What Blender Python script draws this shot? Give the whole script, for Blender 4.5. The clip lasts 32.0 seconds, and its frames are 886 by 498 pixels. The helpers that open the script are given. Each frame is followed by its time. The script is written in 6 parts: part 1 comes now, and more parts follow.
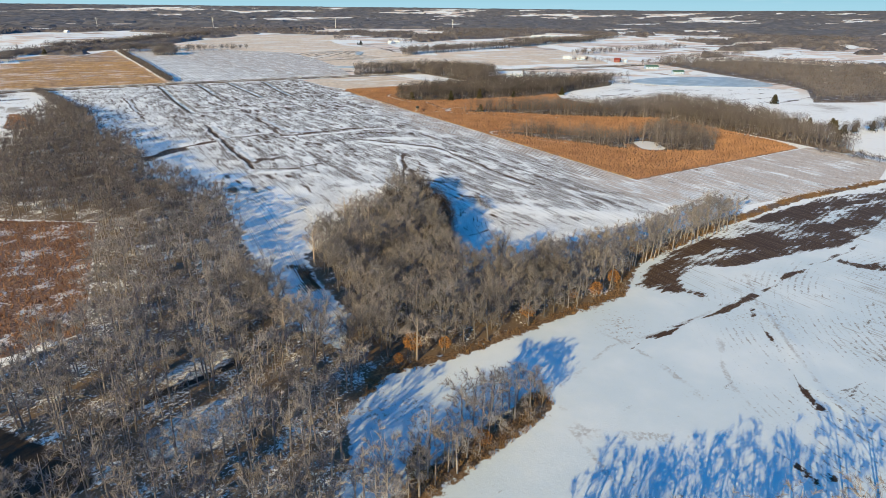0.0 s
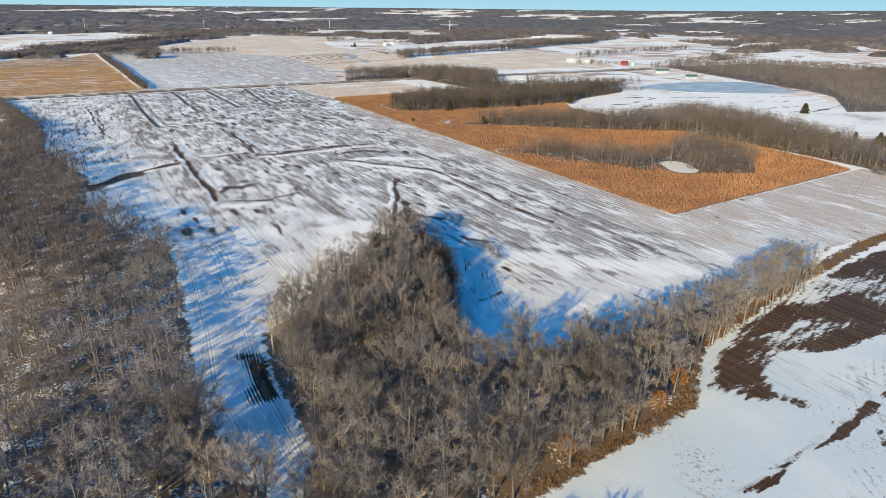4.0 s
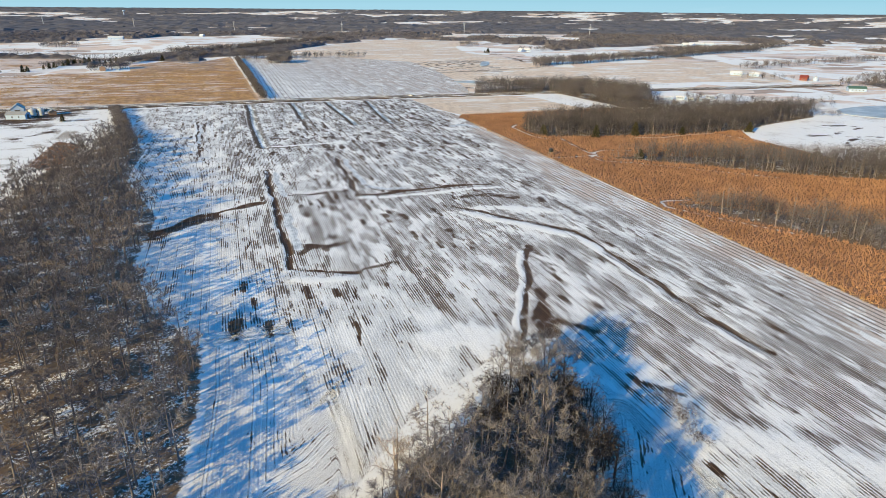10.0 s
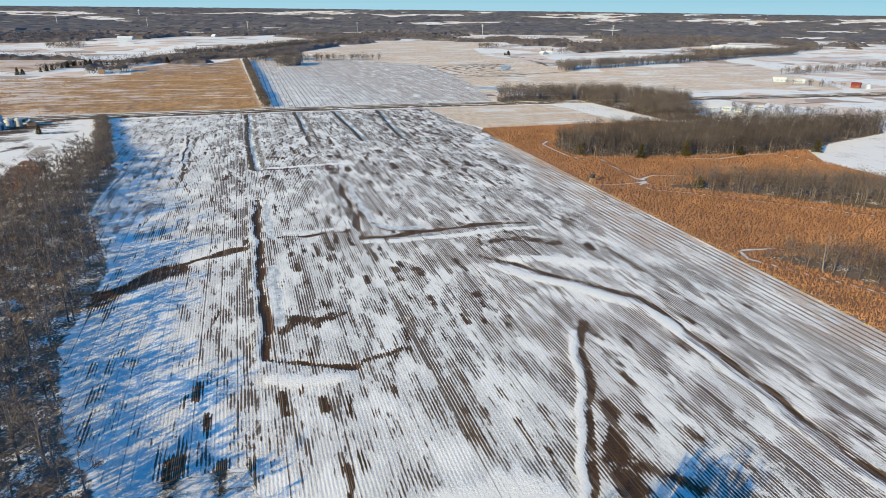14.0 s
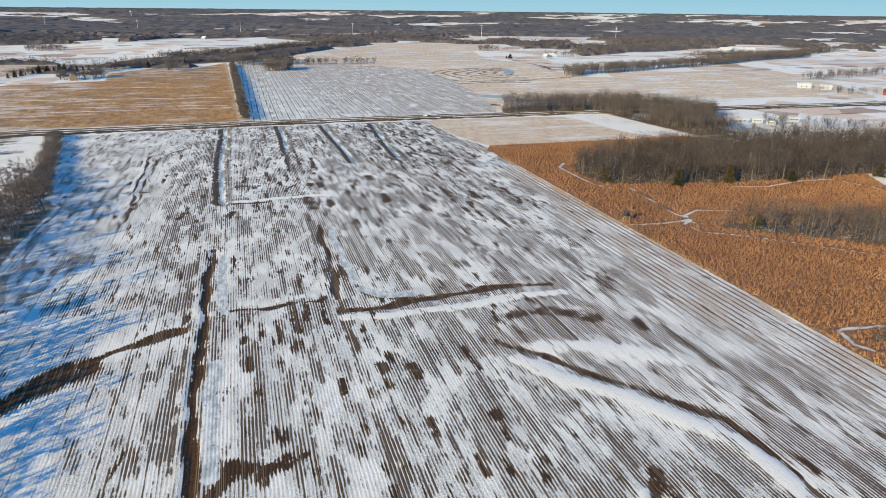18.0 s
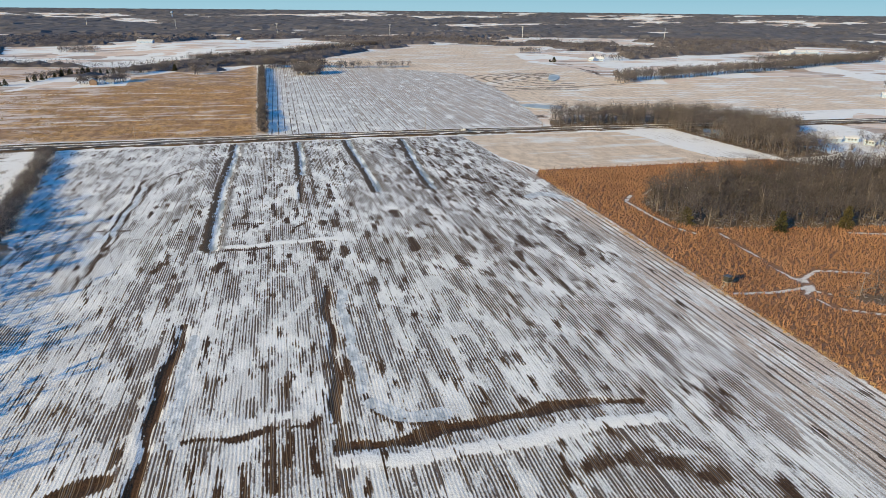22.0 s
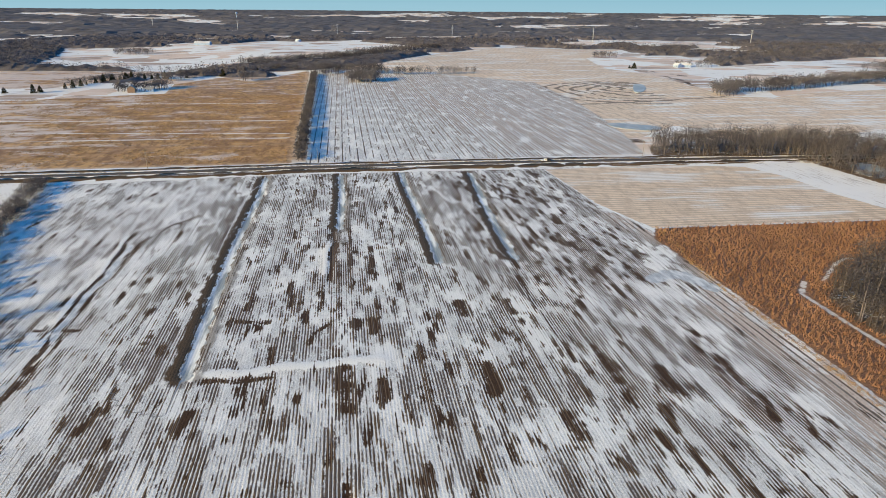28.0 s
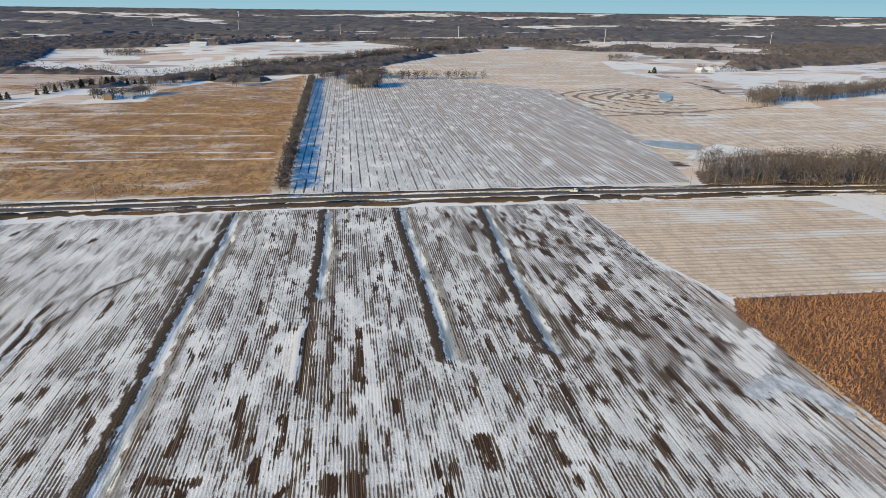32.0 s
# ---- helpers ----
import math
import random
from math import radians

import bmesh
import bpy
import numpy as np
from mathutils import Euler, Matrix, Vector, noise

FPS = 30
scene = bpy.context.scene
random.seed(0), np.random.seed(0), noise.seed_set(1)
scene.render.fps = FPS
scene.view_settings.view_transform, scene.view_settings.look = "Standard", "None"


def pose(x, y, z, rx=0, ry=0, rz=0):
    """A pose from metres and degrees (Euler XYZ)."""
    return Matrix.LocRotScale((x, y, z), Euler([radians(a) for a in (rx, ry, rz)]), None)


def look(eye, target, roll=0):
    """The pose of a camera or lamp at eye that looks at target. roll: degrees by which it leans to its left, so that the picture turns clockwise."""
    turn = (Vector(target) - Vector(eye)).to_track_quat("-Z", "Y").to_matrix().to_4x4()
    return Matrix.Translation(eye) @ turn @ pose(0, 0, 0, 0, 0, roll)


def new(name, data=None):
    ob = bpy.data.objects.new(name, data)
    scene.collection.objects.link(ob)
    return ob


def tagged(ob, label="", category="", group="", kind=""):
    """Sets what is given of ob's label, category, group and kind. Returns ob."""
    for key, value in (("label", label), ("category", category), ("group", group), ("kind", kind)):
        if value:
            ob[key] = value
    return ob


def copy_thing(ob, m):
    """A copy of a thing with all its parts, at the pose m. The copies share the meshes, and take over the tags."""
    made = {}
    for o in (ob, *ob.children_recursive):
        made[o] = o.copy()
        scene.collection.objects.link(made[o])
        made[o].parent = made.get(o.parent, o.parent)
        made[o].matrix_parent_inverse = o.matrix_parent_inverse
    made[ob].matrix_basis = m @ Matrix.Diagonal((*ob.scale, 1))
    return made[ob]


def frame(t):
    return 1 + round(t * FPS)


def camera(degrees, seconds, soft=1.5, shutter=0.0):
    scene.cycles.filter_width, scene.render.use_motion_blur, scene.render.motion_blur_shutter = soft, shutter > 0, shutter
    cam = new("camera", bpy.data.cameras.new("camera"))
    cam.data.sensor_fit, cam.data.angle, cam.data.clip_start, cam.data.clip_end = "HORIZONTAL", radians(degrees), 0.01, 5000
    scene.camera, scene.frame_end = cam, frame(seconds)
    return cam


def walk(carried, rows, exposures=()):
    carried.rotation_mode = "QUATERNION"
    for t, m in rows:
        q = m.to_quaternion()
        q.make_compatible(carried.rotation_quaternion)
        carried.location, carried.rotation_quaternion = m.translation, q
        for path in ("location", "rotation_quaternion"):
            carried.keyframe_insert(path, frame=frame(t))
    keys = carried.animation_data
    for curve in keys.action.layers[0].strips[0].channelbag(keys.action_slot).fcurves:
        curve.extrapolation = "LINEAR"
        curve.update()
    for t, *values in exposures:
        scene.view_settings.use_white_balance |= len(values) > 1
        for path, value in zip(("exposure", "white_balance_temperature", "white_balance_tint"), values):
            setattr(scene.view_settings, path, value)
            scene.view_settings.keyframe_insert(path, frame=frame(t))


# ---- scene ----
# camera and its flight: seconds, eye, heading to the left, tilt, lean
cam = camera(70.524, 32.0, soft=0.9)
PATH = [
    (0, 0.01, 0.00, 81.81, -30.153, -21.256, 0.667), (0.5, 3.20, 5.83, 81.77, -30.181, -21.252, 0.645),
    (1, 6.41, 11.73, 81.74, -30.235, -21.288, 0.625), (1.5, 9.68, 17.77, 81.72, -30.291, -21.294, 0.615),
    (2, 13.03, 23.97, 81.71, -30.356, -21.295, 0.612), (2.5, 16.49, 30.28, 81.73, -30.308, -21.298, 0.610),
    (3, 20.02, 36.66, 81.77, -30.388, -21.258, 0.606), (3.5, 23.59, 43.12, 81.83, -30.470, -21.235, 0.605),
    (4, 27.17, 49.61, 81.91, -30.428, -21.218, 0.604), (4.5, 30.71, 56.14, 82.00, -30.137, -21.201, 0.605),
    (5, 34.18, 62.67, 82.11, -29.470, -21.178, 0.607), (5.5, 37.55, 69.20, 82.23, -27.684, -21.182, 0.606),
    (6, 40.78, 75.73, 82.35, -26.069, -21.211, 0.592), (6.5, 43.87, 82.28, 82.48, -24.798, -21.182, 0.583),
    (7, 46.82, 88.86, 82.61, -24.436, -21.187, 0.576), (7.5, 49.62, 95.48, 82.73, -24.118, -21.172, 0.561),
    (8, 52.27, 102.16, 82.85, -23.404, -21.167, 0.548), (8.5, 54.77, 108.93, 82.95, -22.213, -21.156, 0.564),
    (9, 57.11, 115.78, 83.03, -21.051, -21.161, 0.580), (9.5, 59.34, 122.70, 83.10, -19.310, -21.121, 0.562),
    (10, 61.45, 129.70, 83.15, -18.801, -21.099, 0.547), (10.5, 63.47, 136.81, 83.18, -18.392, -21.072, 0.552),
    (11, 65.43, 143.99, 83.19, -18.080, -21.068, 0.572), (11.5, 67.34, 151.21, 83.18, -17.834, -21.047, 0.589),
    (12, 69.21, 158.44, 83.16, -17.734, -21.059, 0.593), (12.5, 71.09, 165.67, 83.14, -17.681, -21.042, 0.605),
    (13, 72.99, 172.91, 83.13, -17.584, -21.020, 0.631), (13.5, 74.90, 180.14, 83.12, -17.389, -21.048, 0.659),
    (14, 76.82, 187.35, 83.13, -17.425, -21.100, 0.665), (14.5, 78.75, 194.55, 83.15, -17.408, -21.063, 0.669),
    (15, 80.69, 201.74, 83.20, -17.438, -21.044, 0.647), (15.5, 82.66, 208.94, 83.25, -17.497, -21.031, 0.637),
    (16, 84.67, 216.19, 83.31, -17.564, -21.024, 0.636), (16.5, 86.73, 223.51, 83.36, -17.620, -21.023, 0.644),
    (17, 88.86, 230.93, 83.40, -17.645, -21.030, 0.658), (17.5, 91.03, 238.47, 83.43, -17.657, -21.013, 0.644),
    (18, 93.23, 246.06, 83.44, -17.623, -21.045, 0.632), (18.5, 95.45, 253.72, 83.43, -17.607, -21.031, 0.625),
    (19, 97.67, 261.39, 83.41, -17.464, -21.003, 0.622), (19.5, 99.84, 269.00, 83.37, -17.530, -21.049, 0.590),
    (20, 101.96, 276.59, 83.33, -17.375, -21.032, 0.582), (20.5, 103.99, 284.16, 83.27, -17.060, -21.034, 0.587),
    (21, 105.89, 291.73, 83.22, -16.755, -21.029, 0.586), (21.5, 107.62, 299.29, 83.17, -16.158, -21.043, 0.576),
    (22, 109.18, 306.85, 83.12, -14.299, -21.027, 0.576), (22.5, 110.59, 314.37, 83.08, -12.070, -21.057, 0.556),
    (23, 111.87, 321.86, 83.05, -11.527, -21.029, 0.545), (23.5, 113.03, 329.32, 83.02, -11.104, -21.068, 0.567),
    (24, 114.09, 336.81, 83.00, -10.741, -21.051, 0.584), (24.5, 115.06, 344.35, 82.99, -10.374, -21.049, 0.625),
    (25, 115.97, 351.93, 82.98, -10.082, -21.025, 0.643), (25.5, 116.85, 359.53, 82.98, -9.835, -21.048, 0.638),
    (26, 117.69, 367.17, 82.98, -9.670, -21.047, 0.611), (26.5, 118.52, 374.83, 82.98, -9.547, -21.049, 0.586),
    (27, 119.32, 382.53, 82.99, -9.422, -21.054, 0.558), (27.5, 120.13, 390.27, 83.00, -9.254, -21.063, 0.519),
    (28, 120.93, 398.04, 83.01, -9.000, -21.023, 0.513), (28.5, 121.74, 405.83, 83.03, -8.835, -21.040, 0.508),
    (29, 122.57, 413.67, 83.04, -8.792, -21.052, 0.518), (29.5, 123.44, 421.58, 83.07, -8.779, -21.040, 0.556),
    (30, 124.34, 429.57, 83.09, -8.707, -21.022, 0.599), (30.5, 125.24, 437.60, 83.12, -8.710, -21.028, 0.630),
    (31, 126.16, 445.67, 83.15, -8.701, -21.033, 0.669), (31.5, 127.09, 453.77, 83.19, -8.705, -21.052, 0.696),
    (32, 128.02, 461.90, 83.22, -8.616, -21.041, 0.709),
]


def flown(x, y, z, heading, tilt, lean):
    h, p = radians(heading), radians(tilt)
    return look((x, y, z), (x - 100 * math.sin(h) * math.cos(p), y + 100 * math.cos(h) * math.cos(p), z + 100 * math.sin(p)), lean)


EXPOSURES = [(0.0, 0.77, 6500, 10), (5.0, 0.84, 6500, 10), (14.0, 0.73, 6500, 10), (20.0, 0.62, 6550, 11), (32.0, 0.48, 6600, 11.5)]
walk(cam, [(t, flown(*row)) for t, *row in PATH], EXPOSURES)

# ---- world and sun ----
SUN_AZ = math.atan2(-0.85, -0.53)  # where the sun stands, clockwise from +y
SUN_EL = radians(17)
world = bpy.data.worlds.new("sky")
scene.world = world
world.use_nodes = True
wn = world.node_tree.nodes
sky = wn.new("ShaderNodeTexSky")
sky.sky_type, sky.sun_disc = "NISHITA", False
sky.sun_elevation, sky.sun_rotation = SUN_EL, SUN_AZ
sky.air_density, sky.dust_density, sky.ozone_density = 0.7, 0.0, 4.0
wn["Background"].inputs["Strength"].default_value = 0.085
clear = wn.new("ShaderNodeMix")
clear.data_type, clear.blend_type = "RGBA", "MULTIPLY"
clear.inputs[0].default_value, clear.inputs[7].default_value = 1.0, (0.33, 1.45, 1.72, 1.0)
world.node_tree.links.new(sky.outputs[0], clear.inputs[6])
world.node_tree.links.new(clear.outputs[2], wn["Background"].inputs["Color"])
sun = new("sun", bpy.data.lights.new("sun", "SUN"))
sun.data.energy, sun.data.angle, sun.data.color = 4.8, radians(0.53), (1.0, 0.757, 0.33)
to_sun = Vector((math.sin(SUN_AZ) * math.cos(SUN_EL), math.cos(SUN_AZ) * math.cos(SUN_EL), math.sin(SUN_EL)))
sun.matrix_world = look(to_sun * 500, (0, 0, 0))


# ---- node helpers ----
class Nodes:
    """Short calls for building a material."""

    def __init__(self, name):
        self.mat = bpy.data.materials.new(name)
        self.mat.use_nodes = True
        self.tree = self.mat.node_tree
        self.bsdf = self.tree.nodes["Principled BSDF"]

    def node(self, kind, **props):
        n = self.tree.nodes.new("ShaderNode" + kind)
        for k, v in props.items():
            setattr(n, k, v)
        return n

    def put(self, socket, value):
        if isinstance(value, bpy.types.NodeSocket):
            self.tree.links.new(value, socket)
        else:
            socket.default_value = value

    def math(self, op, a, b=0.0, clamp=False):
        n = self.node("Math", operation=op, use_clamp=clamp)
        self.put(n.inputs[0], a), self.put(n.inputs[1], b)
        return n.outputs[0]

    def add(self, a, b): return self.math("ADD", a, b)
    def sub(self, a, b): return self.math("SUBTRACT", a, b)
    def mul(self, a, b): return self.math("MULTIPLY", a, b)

    def ramp(self, v, lo, hi, out0=0.0, out1=1.0):
        n = self.node("MapRange", interpolation_type="SMOOTHSTEP")
        for k, x in zip(("Value", "From Min", "From Max", "To Min", "To Max"), (v, lo, hi, out0, out1)):
            self.put(n.inputs[k], x)
        return n.outputs[0]

    def mix(self, f, a, b):
        n = self.node("Mix", data_type="RGBA")
        self.put(n.inputs[0], f)
        for s, v in ((n.inputs[6], a), (n.inputs[7], b)):
            self.put(s, (*v, 1.0) if isinstance(v, tuple) else v)
        return n.outputs[2]

    def pos(self):
        return self.node("NewGeometry").outputs["Position"]

    def scaled(self, v, scale, turn=0.0):
        n = self.node("Mapping")
        self.put(n.inputs["Vector"], v)
        n.inputs["Scale"].default_value = scale
        n.inputs["Rotation"].default_value = (0, 0, turn)
        return n.outputs[0]

    def noise(self, v, scale=1.0, detail=3.0, rough=0.55):
        n = self.node("TexNoise")
        self.put(n.inputs["Vector"], v)
        n.inputs["Scale"].default_value, n.inputs["Detail"].default_value, n.inputs["Roughness"].default_value = scale, detail, rough
        return n.outputs["Fac"]

    def attr(self, name):
        return self.node("Attribute", attribute_name=name).outputs["Fac"]

    def bump(self, height, strength, distance):
        n = self.node("Bump")
        n.inputs["Strength"].default_value, n.inputs["Distance"].default_value = strength, distance
        self.put(n.inputs["Height"], height)
        self.put(self.bsdf.inputs["Normal"], n.outputs[0])

    def done(self, color, rough=0.8, spec=0.3):
        self.put(self.bsdf.inputs["Base Color"], (*color, 1.0) if isinstance(color, tuple) else color)
        self.put(self.bsdf.inputs["Roughness"], rough)
        self.bsdf.inputs["Specular IOR Level"].default_value = spec
        return self.mat


# ---- the land's outlines, in metres ----
MAIN = [(-24, 722), (-15, 620), (4, 562), (12, 548), (10, 500), (11, 466), (22, 430), (30, 405), (26, 352), (35, 312), (50, 284), (50, 262),
        (46, 211), (42, 180), (44, 140), (56, 140), (56, 180), (60, 213), (76, 222), (95, 243), (127, 262), (140, 248), (134, 226), (120, 202), (106, 162),
        (160, 162), (231, 165), (353, 160), (400, 178), (400, 226), (241, 219), (243, 465), (243, 560), (243, 612), (233, 660), (229, 727), (90, 731)]
CORN = [(241, 219), (391, 227), (400, 250), (402, 290), (430, 330), (405, 400), (402, 470), (420, 500), (430, 560), (393, 619), (244, 623), (238, 612), (240, 560), (240, 465)]
ORANGE_WEST = [(-34, 293), (-1, 272), (-8, 174), (-27, 169), (-80, 180), (-90, 300)]
ORANGE_LANE = [(-46, 520), (-46, 590), (-30, 576), (-25, 538), (-32, 505)]
TAN_STUBBLE = [(229.5, 725), (233.5, 660), (243.5, 624), (390, 620), (362, 632), (356, 660), (354, 695), (345, 718), (300, 728)]
TAN_WEST = [(-420, 754), (90, 757), (76, 1340), (8, 1196), (-27, 1255), (-68, 1169), (-57, 1081), (-108, 1066), (-137, 1075), (-158, 1037), (-420, 990)]
TAN_EAST = [(425, 868), (505, 958), (592, 1012), (754, 1047), (869, 1032), (789, 851), (727, 745), (625, 782), (530, 780), (519, 838)]
GOLD_FAR = [(-480, 1318), (-107, 1318), (-121, 1235), (-183, 1144), (-204, 1134), (-480, 1100)]
TAN_HILL = [(308, 792), (310, 900), (340, 960), (320, 1130), (180, 1270), (170, 1400), (305, 1661), (454, 1838), (767, 1848), (565, 1541), (517, 1335), (533, 1232), (524, 1089), (512, 1004), (720, 930), (640, 840), (460, 800), (420, 795), (372, 850)]
NORTH_ROWS = [(98, 757), (88, 1290), (240, 1290), (350, 1150), (345, 1000), (330, 890), (318, 820), (304, 757)]
WOOD_WEST = [(-8, 174), (-1, 272), (-34, 295), (-52, 320), (-54, 400), (-42, 440), (-34, 500), (-21, 560), (-20, 604), (-12, 606), (4, 562), (11, 548), (9, 500), (10, 466), (21, 430), (28, 405),
             (25, 352), (34, 312), (48, 284), (48, 262), (44, 211), (40, 180), (42, 150), (52, 118), (38, 106), (35, 94), (27, 84), (24, 72), (8, 62), (-20, 72), (-50, 100), (-50, 150)]
PENINSULA = [(57, 150), (57, 176), (60, 200), (73, 208), (89, 226), (117, 242), (129, 236), (126, 222), (114, 200), (100, 160), (134, 154), (160, 154), (216, 157), (238, 159),
             (216, 151), (157, 138), (134, 122), (110, 121), (75, 117), (55, 119), (46, 128)]
HEDGE_SPUR = [(30, 72), (52, 80), (78, 88), (80, 94), (70, 95), (50, 88), (28, 82)]
WOOD_A = [(264, 522), (263, 540), (266, 554), (280, 566), (296, 577), (330, 584), (400, 592), (470, 580), (550, 556), (525, 532), (456, 513), (426, 499), (388, 497), (335, 502), (278, 514)]
WOOD_B = [(272, 450), (296, 446), (340, 430), (400, 400), (475, 398), (481, 346), (456, 269), (440, 240), (411, 204), (402, 204), (404, 257), (400, 330), (398, 350), (338, 391), (314, 415), (280, 440)]
WOOD_C = [(248, 358), (264, 352), (284, 332), (306, 308), (330, 300), (352, 318), (372, 322), (378, 290), (360, 264), (336, 246), (308, 262), (318, 285), (300, 285), (291, 273), (273, 310)]
WOODLOT = [(307, 753), (316, 778), (370, 780), (430, 772), (470, 730), (480, 690), (440, 660), (440, 622), (402, 618), (396, 668), (390, 735)]
WOOD_EAST = [(803, 722), (747, 558), (722, 458), (692, 407), (604, 346), (655, 323), (760, 330), (1043, 517), (1007, 700)]
SOUTH_TREES = [(38, 48), (54, 54), (70, 48), (88, 40), (106, 34), (110, 27), (80, 28), (46, 38)]
GRASS_EDGE = [(38, 107), (55, 116), (75, 115), (110, 119), (134, 121), (158, 137), (216, 149), (282, 157), (358, 155), (358, 160), (282, 163), (216, 155), (157, 142), (134, 126), (110, 123), (75, 119), (50, 121)]
SPUR_GRASS = [(34, 73), (52, 79), (78, 86), (82, 91), (79, 95), (66, 91), (48, 85), (30, 79)]
SOIL_EAST = [(140, 122), (158, 135), (183, 142), (209, 150), (243, 152), (290, 156), (360, 150), (340, 128), (290, 122), (262, 116), (236, 112), (214, 119), (191, 117), (172, 126), (162, 122), (152, 113)]
GLADES = [[(0, 120), (9, 125), (22, 126), (27, 120), (15, 110), (8, 109), (0, 112)], [(4, 141), (15, 147), (26, 149), (21, 139), (11, 133)]]
CREEK = [(-12, 122), (-7, 125), (-1, 132), (7, 134.5), (20, 138), (34, 146)]
MIRE = [(-30, 146), (-20, 130), (-12, 121), (-8, 110), (-18, 106), (-34, 118), (-40, 140)]
ICE_POND = [(411, 720), (430, 712), (405, 681), (397, 693)]
POND_ROAD = [(321, 867), (340, 862), (362, 845), (347, 828), (322, 842)]
POND_HILL = [(447, 1087), (462, 1118), (472, 1112), (458, 1076), (436, 1041), (428, 1044)]
POND_EAST = [(568, 558), (642, 572), (737, 538), (720, 480), (695, 442), (646, 452), (564, 518)]


def inside(px, py, poly):
    """Signed distance to an outline, positive inside."""
    best, odd = np.full(px.shape, 1e9), np.zeros(px.shape, bool)
    for (ax, ay), (bx, by) in zip(poly, poly[1:] + poly[:1]):
        dx, dy = bx - ax, by - ay
        k = np.clip(((px - ax) * dx + (py - ay) * dy) / (dx * dx + dy * dy), 0, 1)
        best = np.minimum(best, np.hypot(px - ax - k * dx, py - ay - k * dy))
        if ay != by:
            odd ^= ((ay > py) != (by > py)) & (px < (bx - ax) * (py - ay) / (by - ay) + ax)
    return np.where(odd, best, -best)


def along(px, py, line):
    """Distance to an open line."""
    best = np.full(px.shape, 1e9)
    for (ax, ay), (bx, by) in zip(line, line[1:]):
        dx, dy = bx - ax, by - ay
        k = np.clip(((px - ax) * dx + (py - ay) * dy) / (dx * dx + dy * dy), 0, 1)
        best = np.minimum(best, np.hypot(px - ax - k * dx, py - ay - k * dy))
    return best


def land(px, py):
    """Height of the land: level near by, rolling far off, rising to the horizon."""
    r = np.hypot(px - 90, py - 250)
    roll = 2.5 * np.sin(px / 190 + 1) * np.sin(py / 230) + 1.5 * np.sin(px / 97 + py / 120)
    a = np.maximum(0.041 - (r - 2000) / 2400 * 0.0357, 0.0053 - 0.004 * np.clip((np.arctan2(px - 90, py - 250) - 0.9) / 0.25, 0, 1))
    far = np.where(r > 2000, 82 - r * a, 0.0)
    return roll * np.clip((r - 700) / 600, 0, 1) * np.clip((3600 - r) / 1200, 0.1, 1) + far


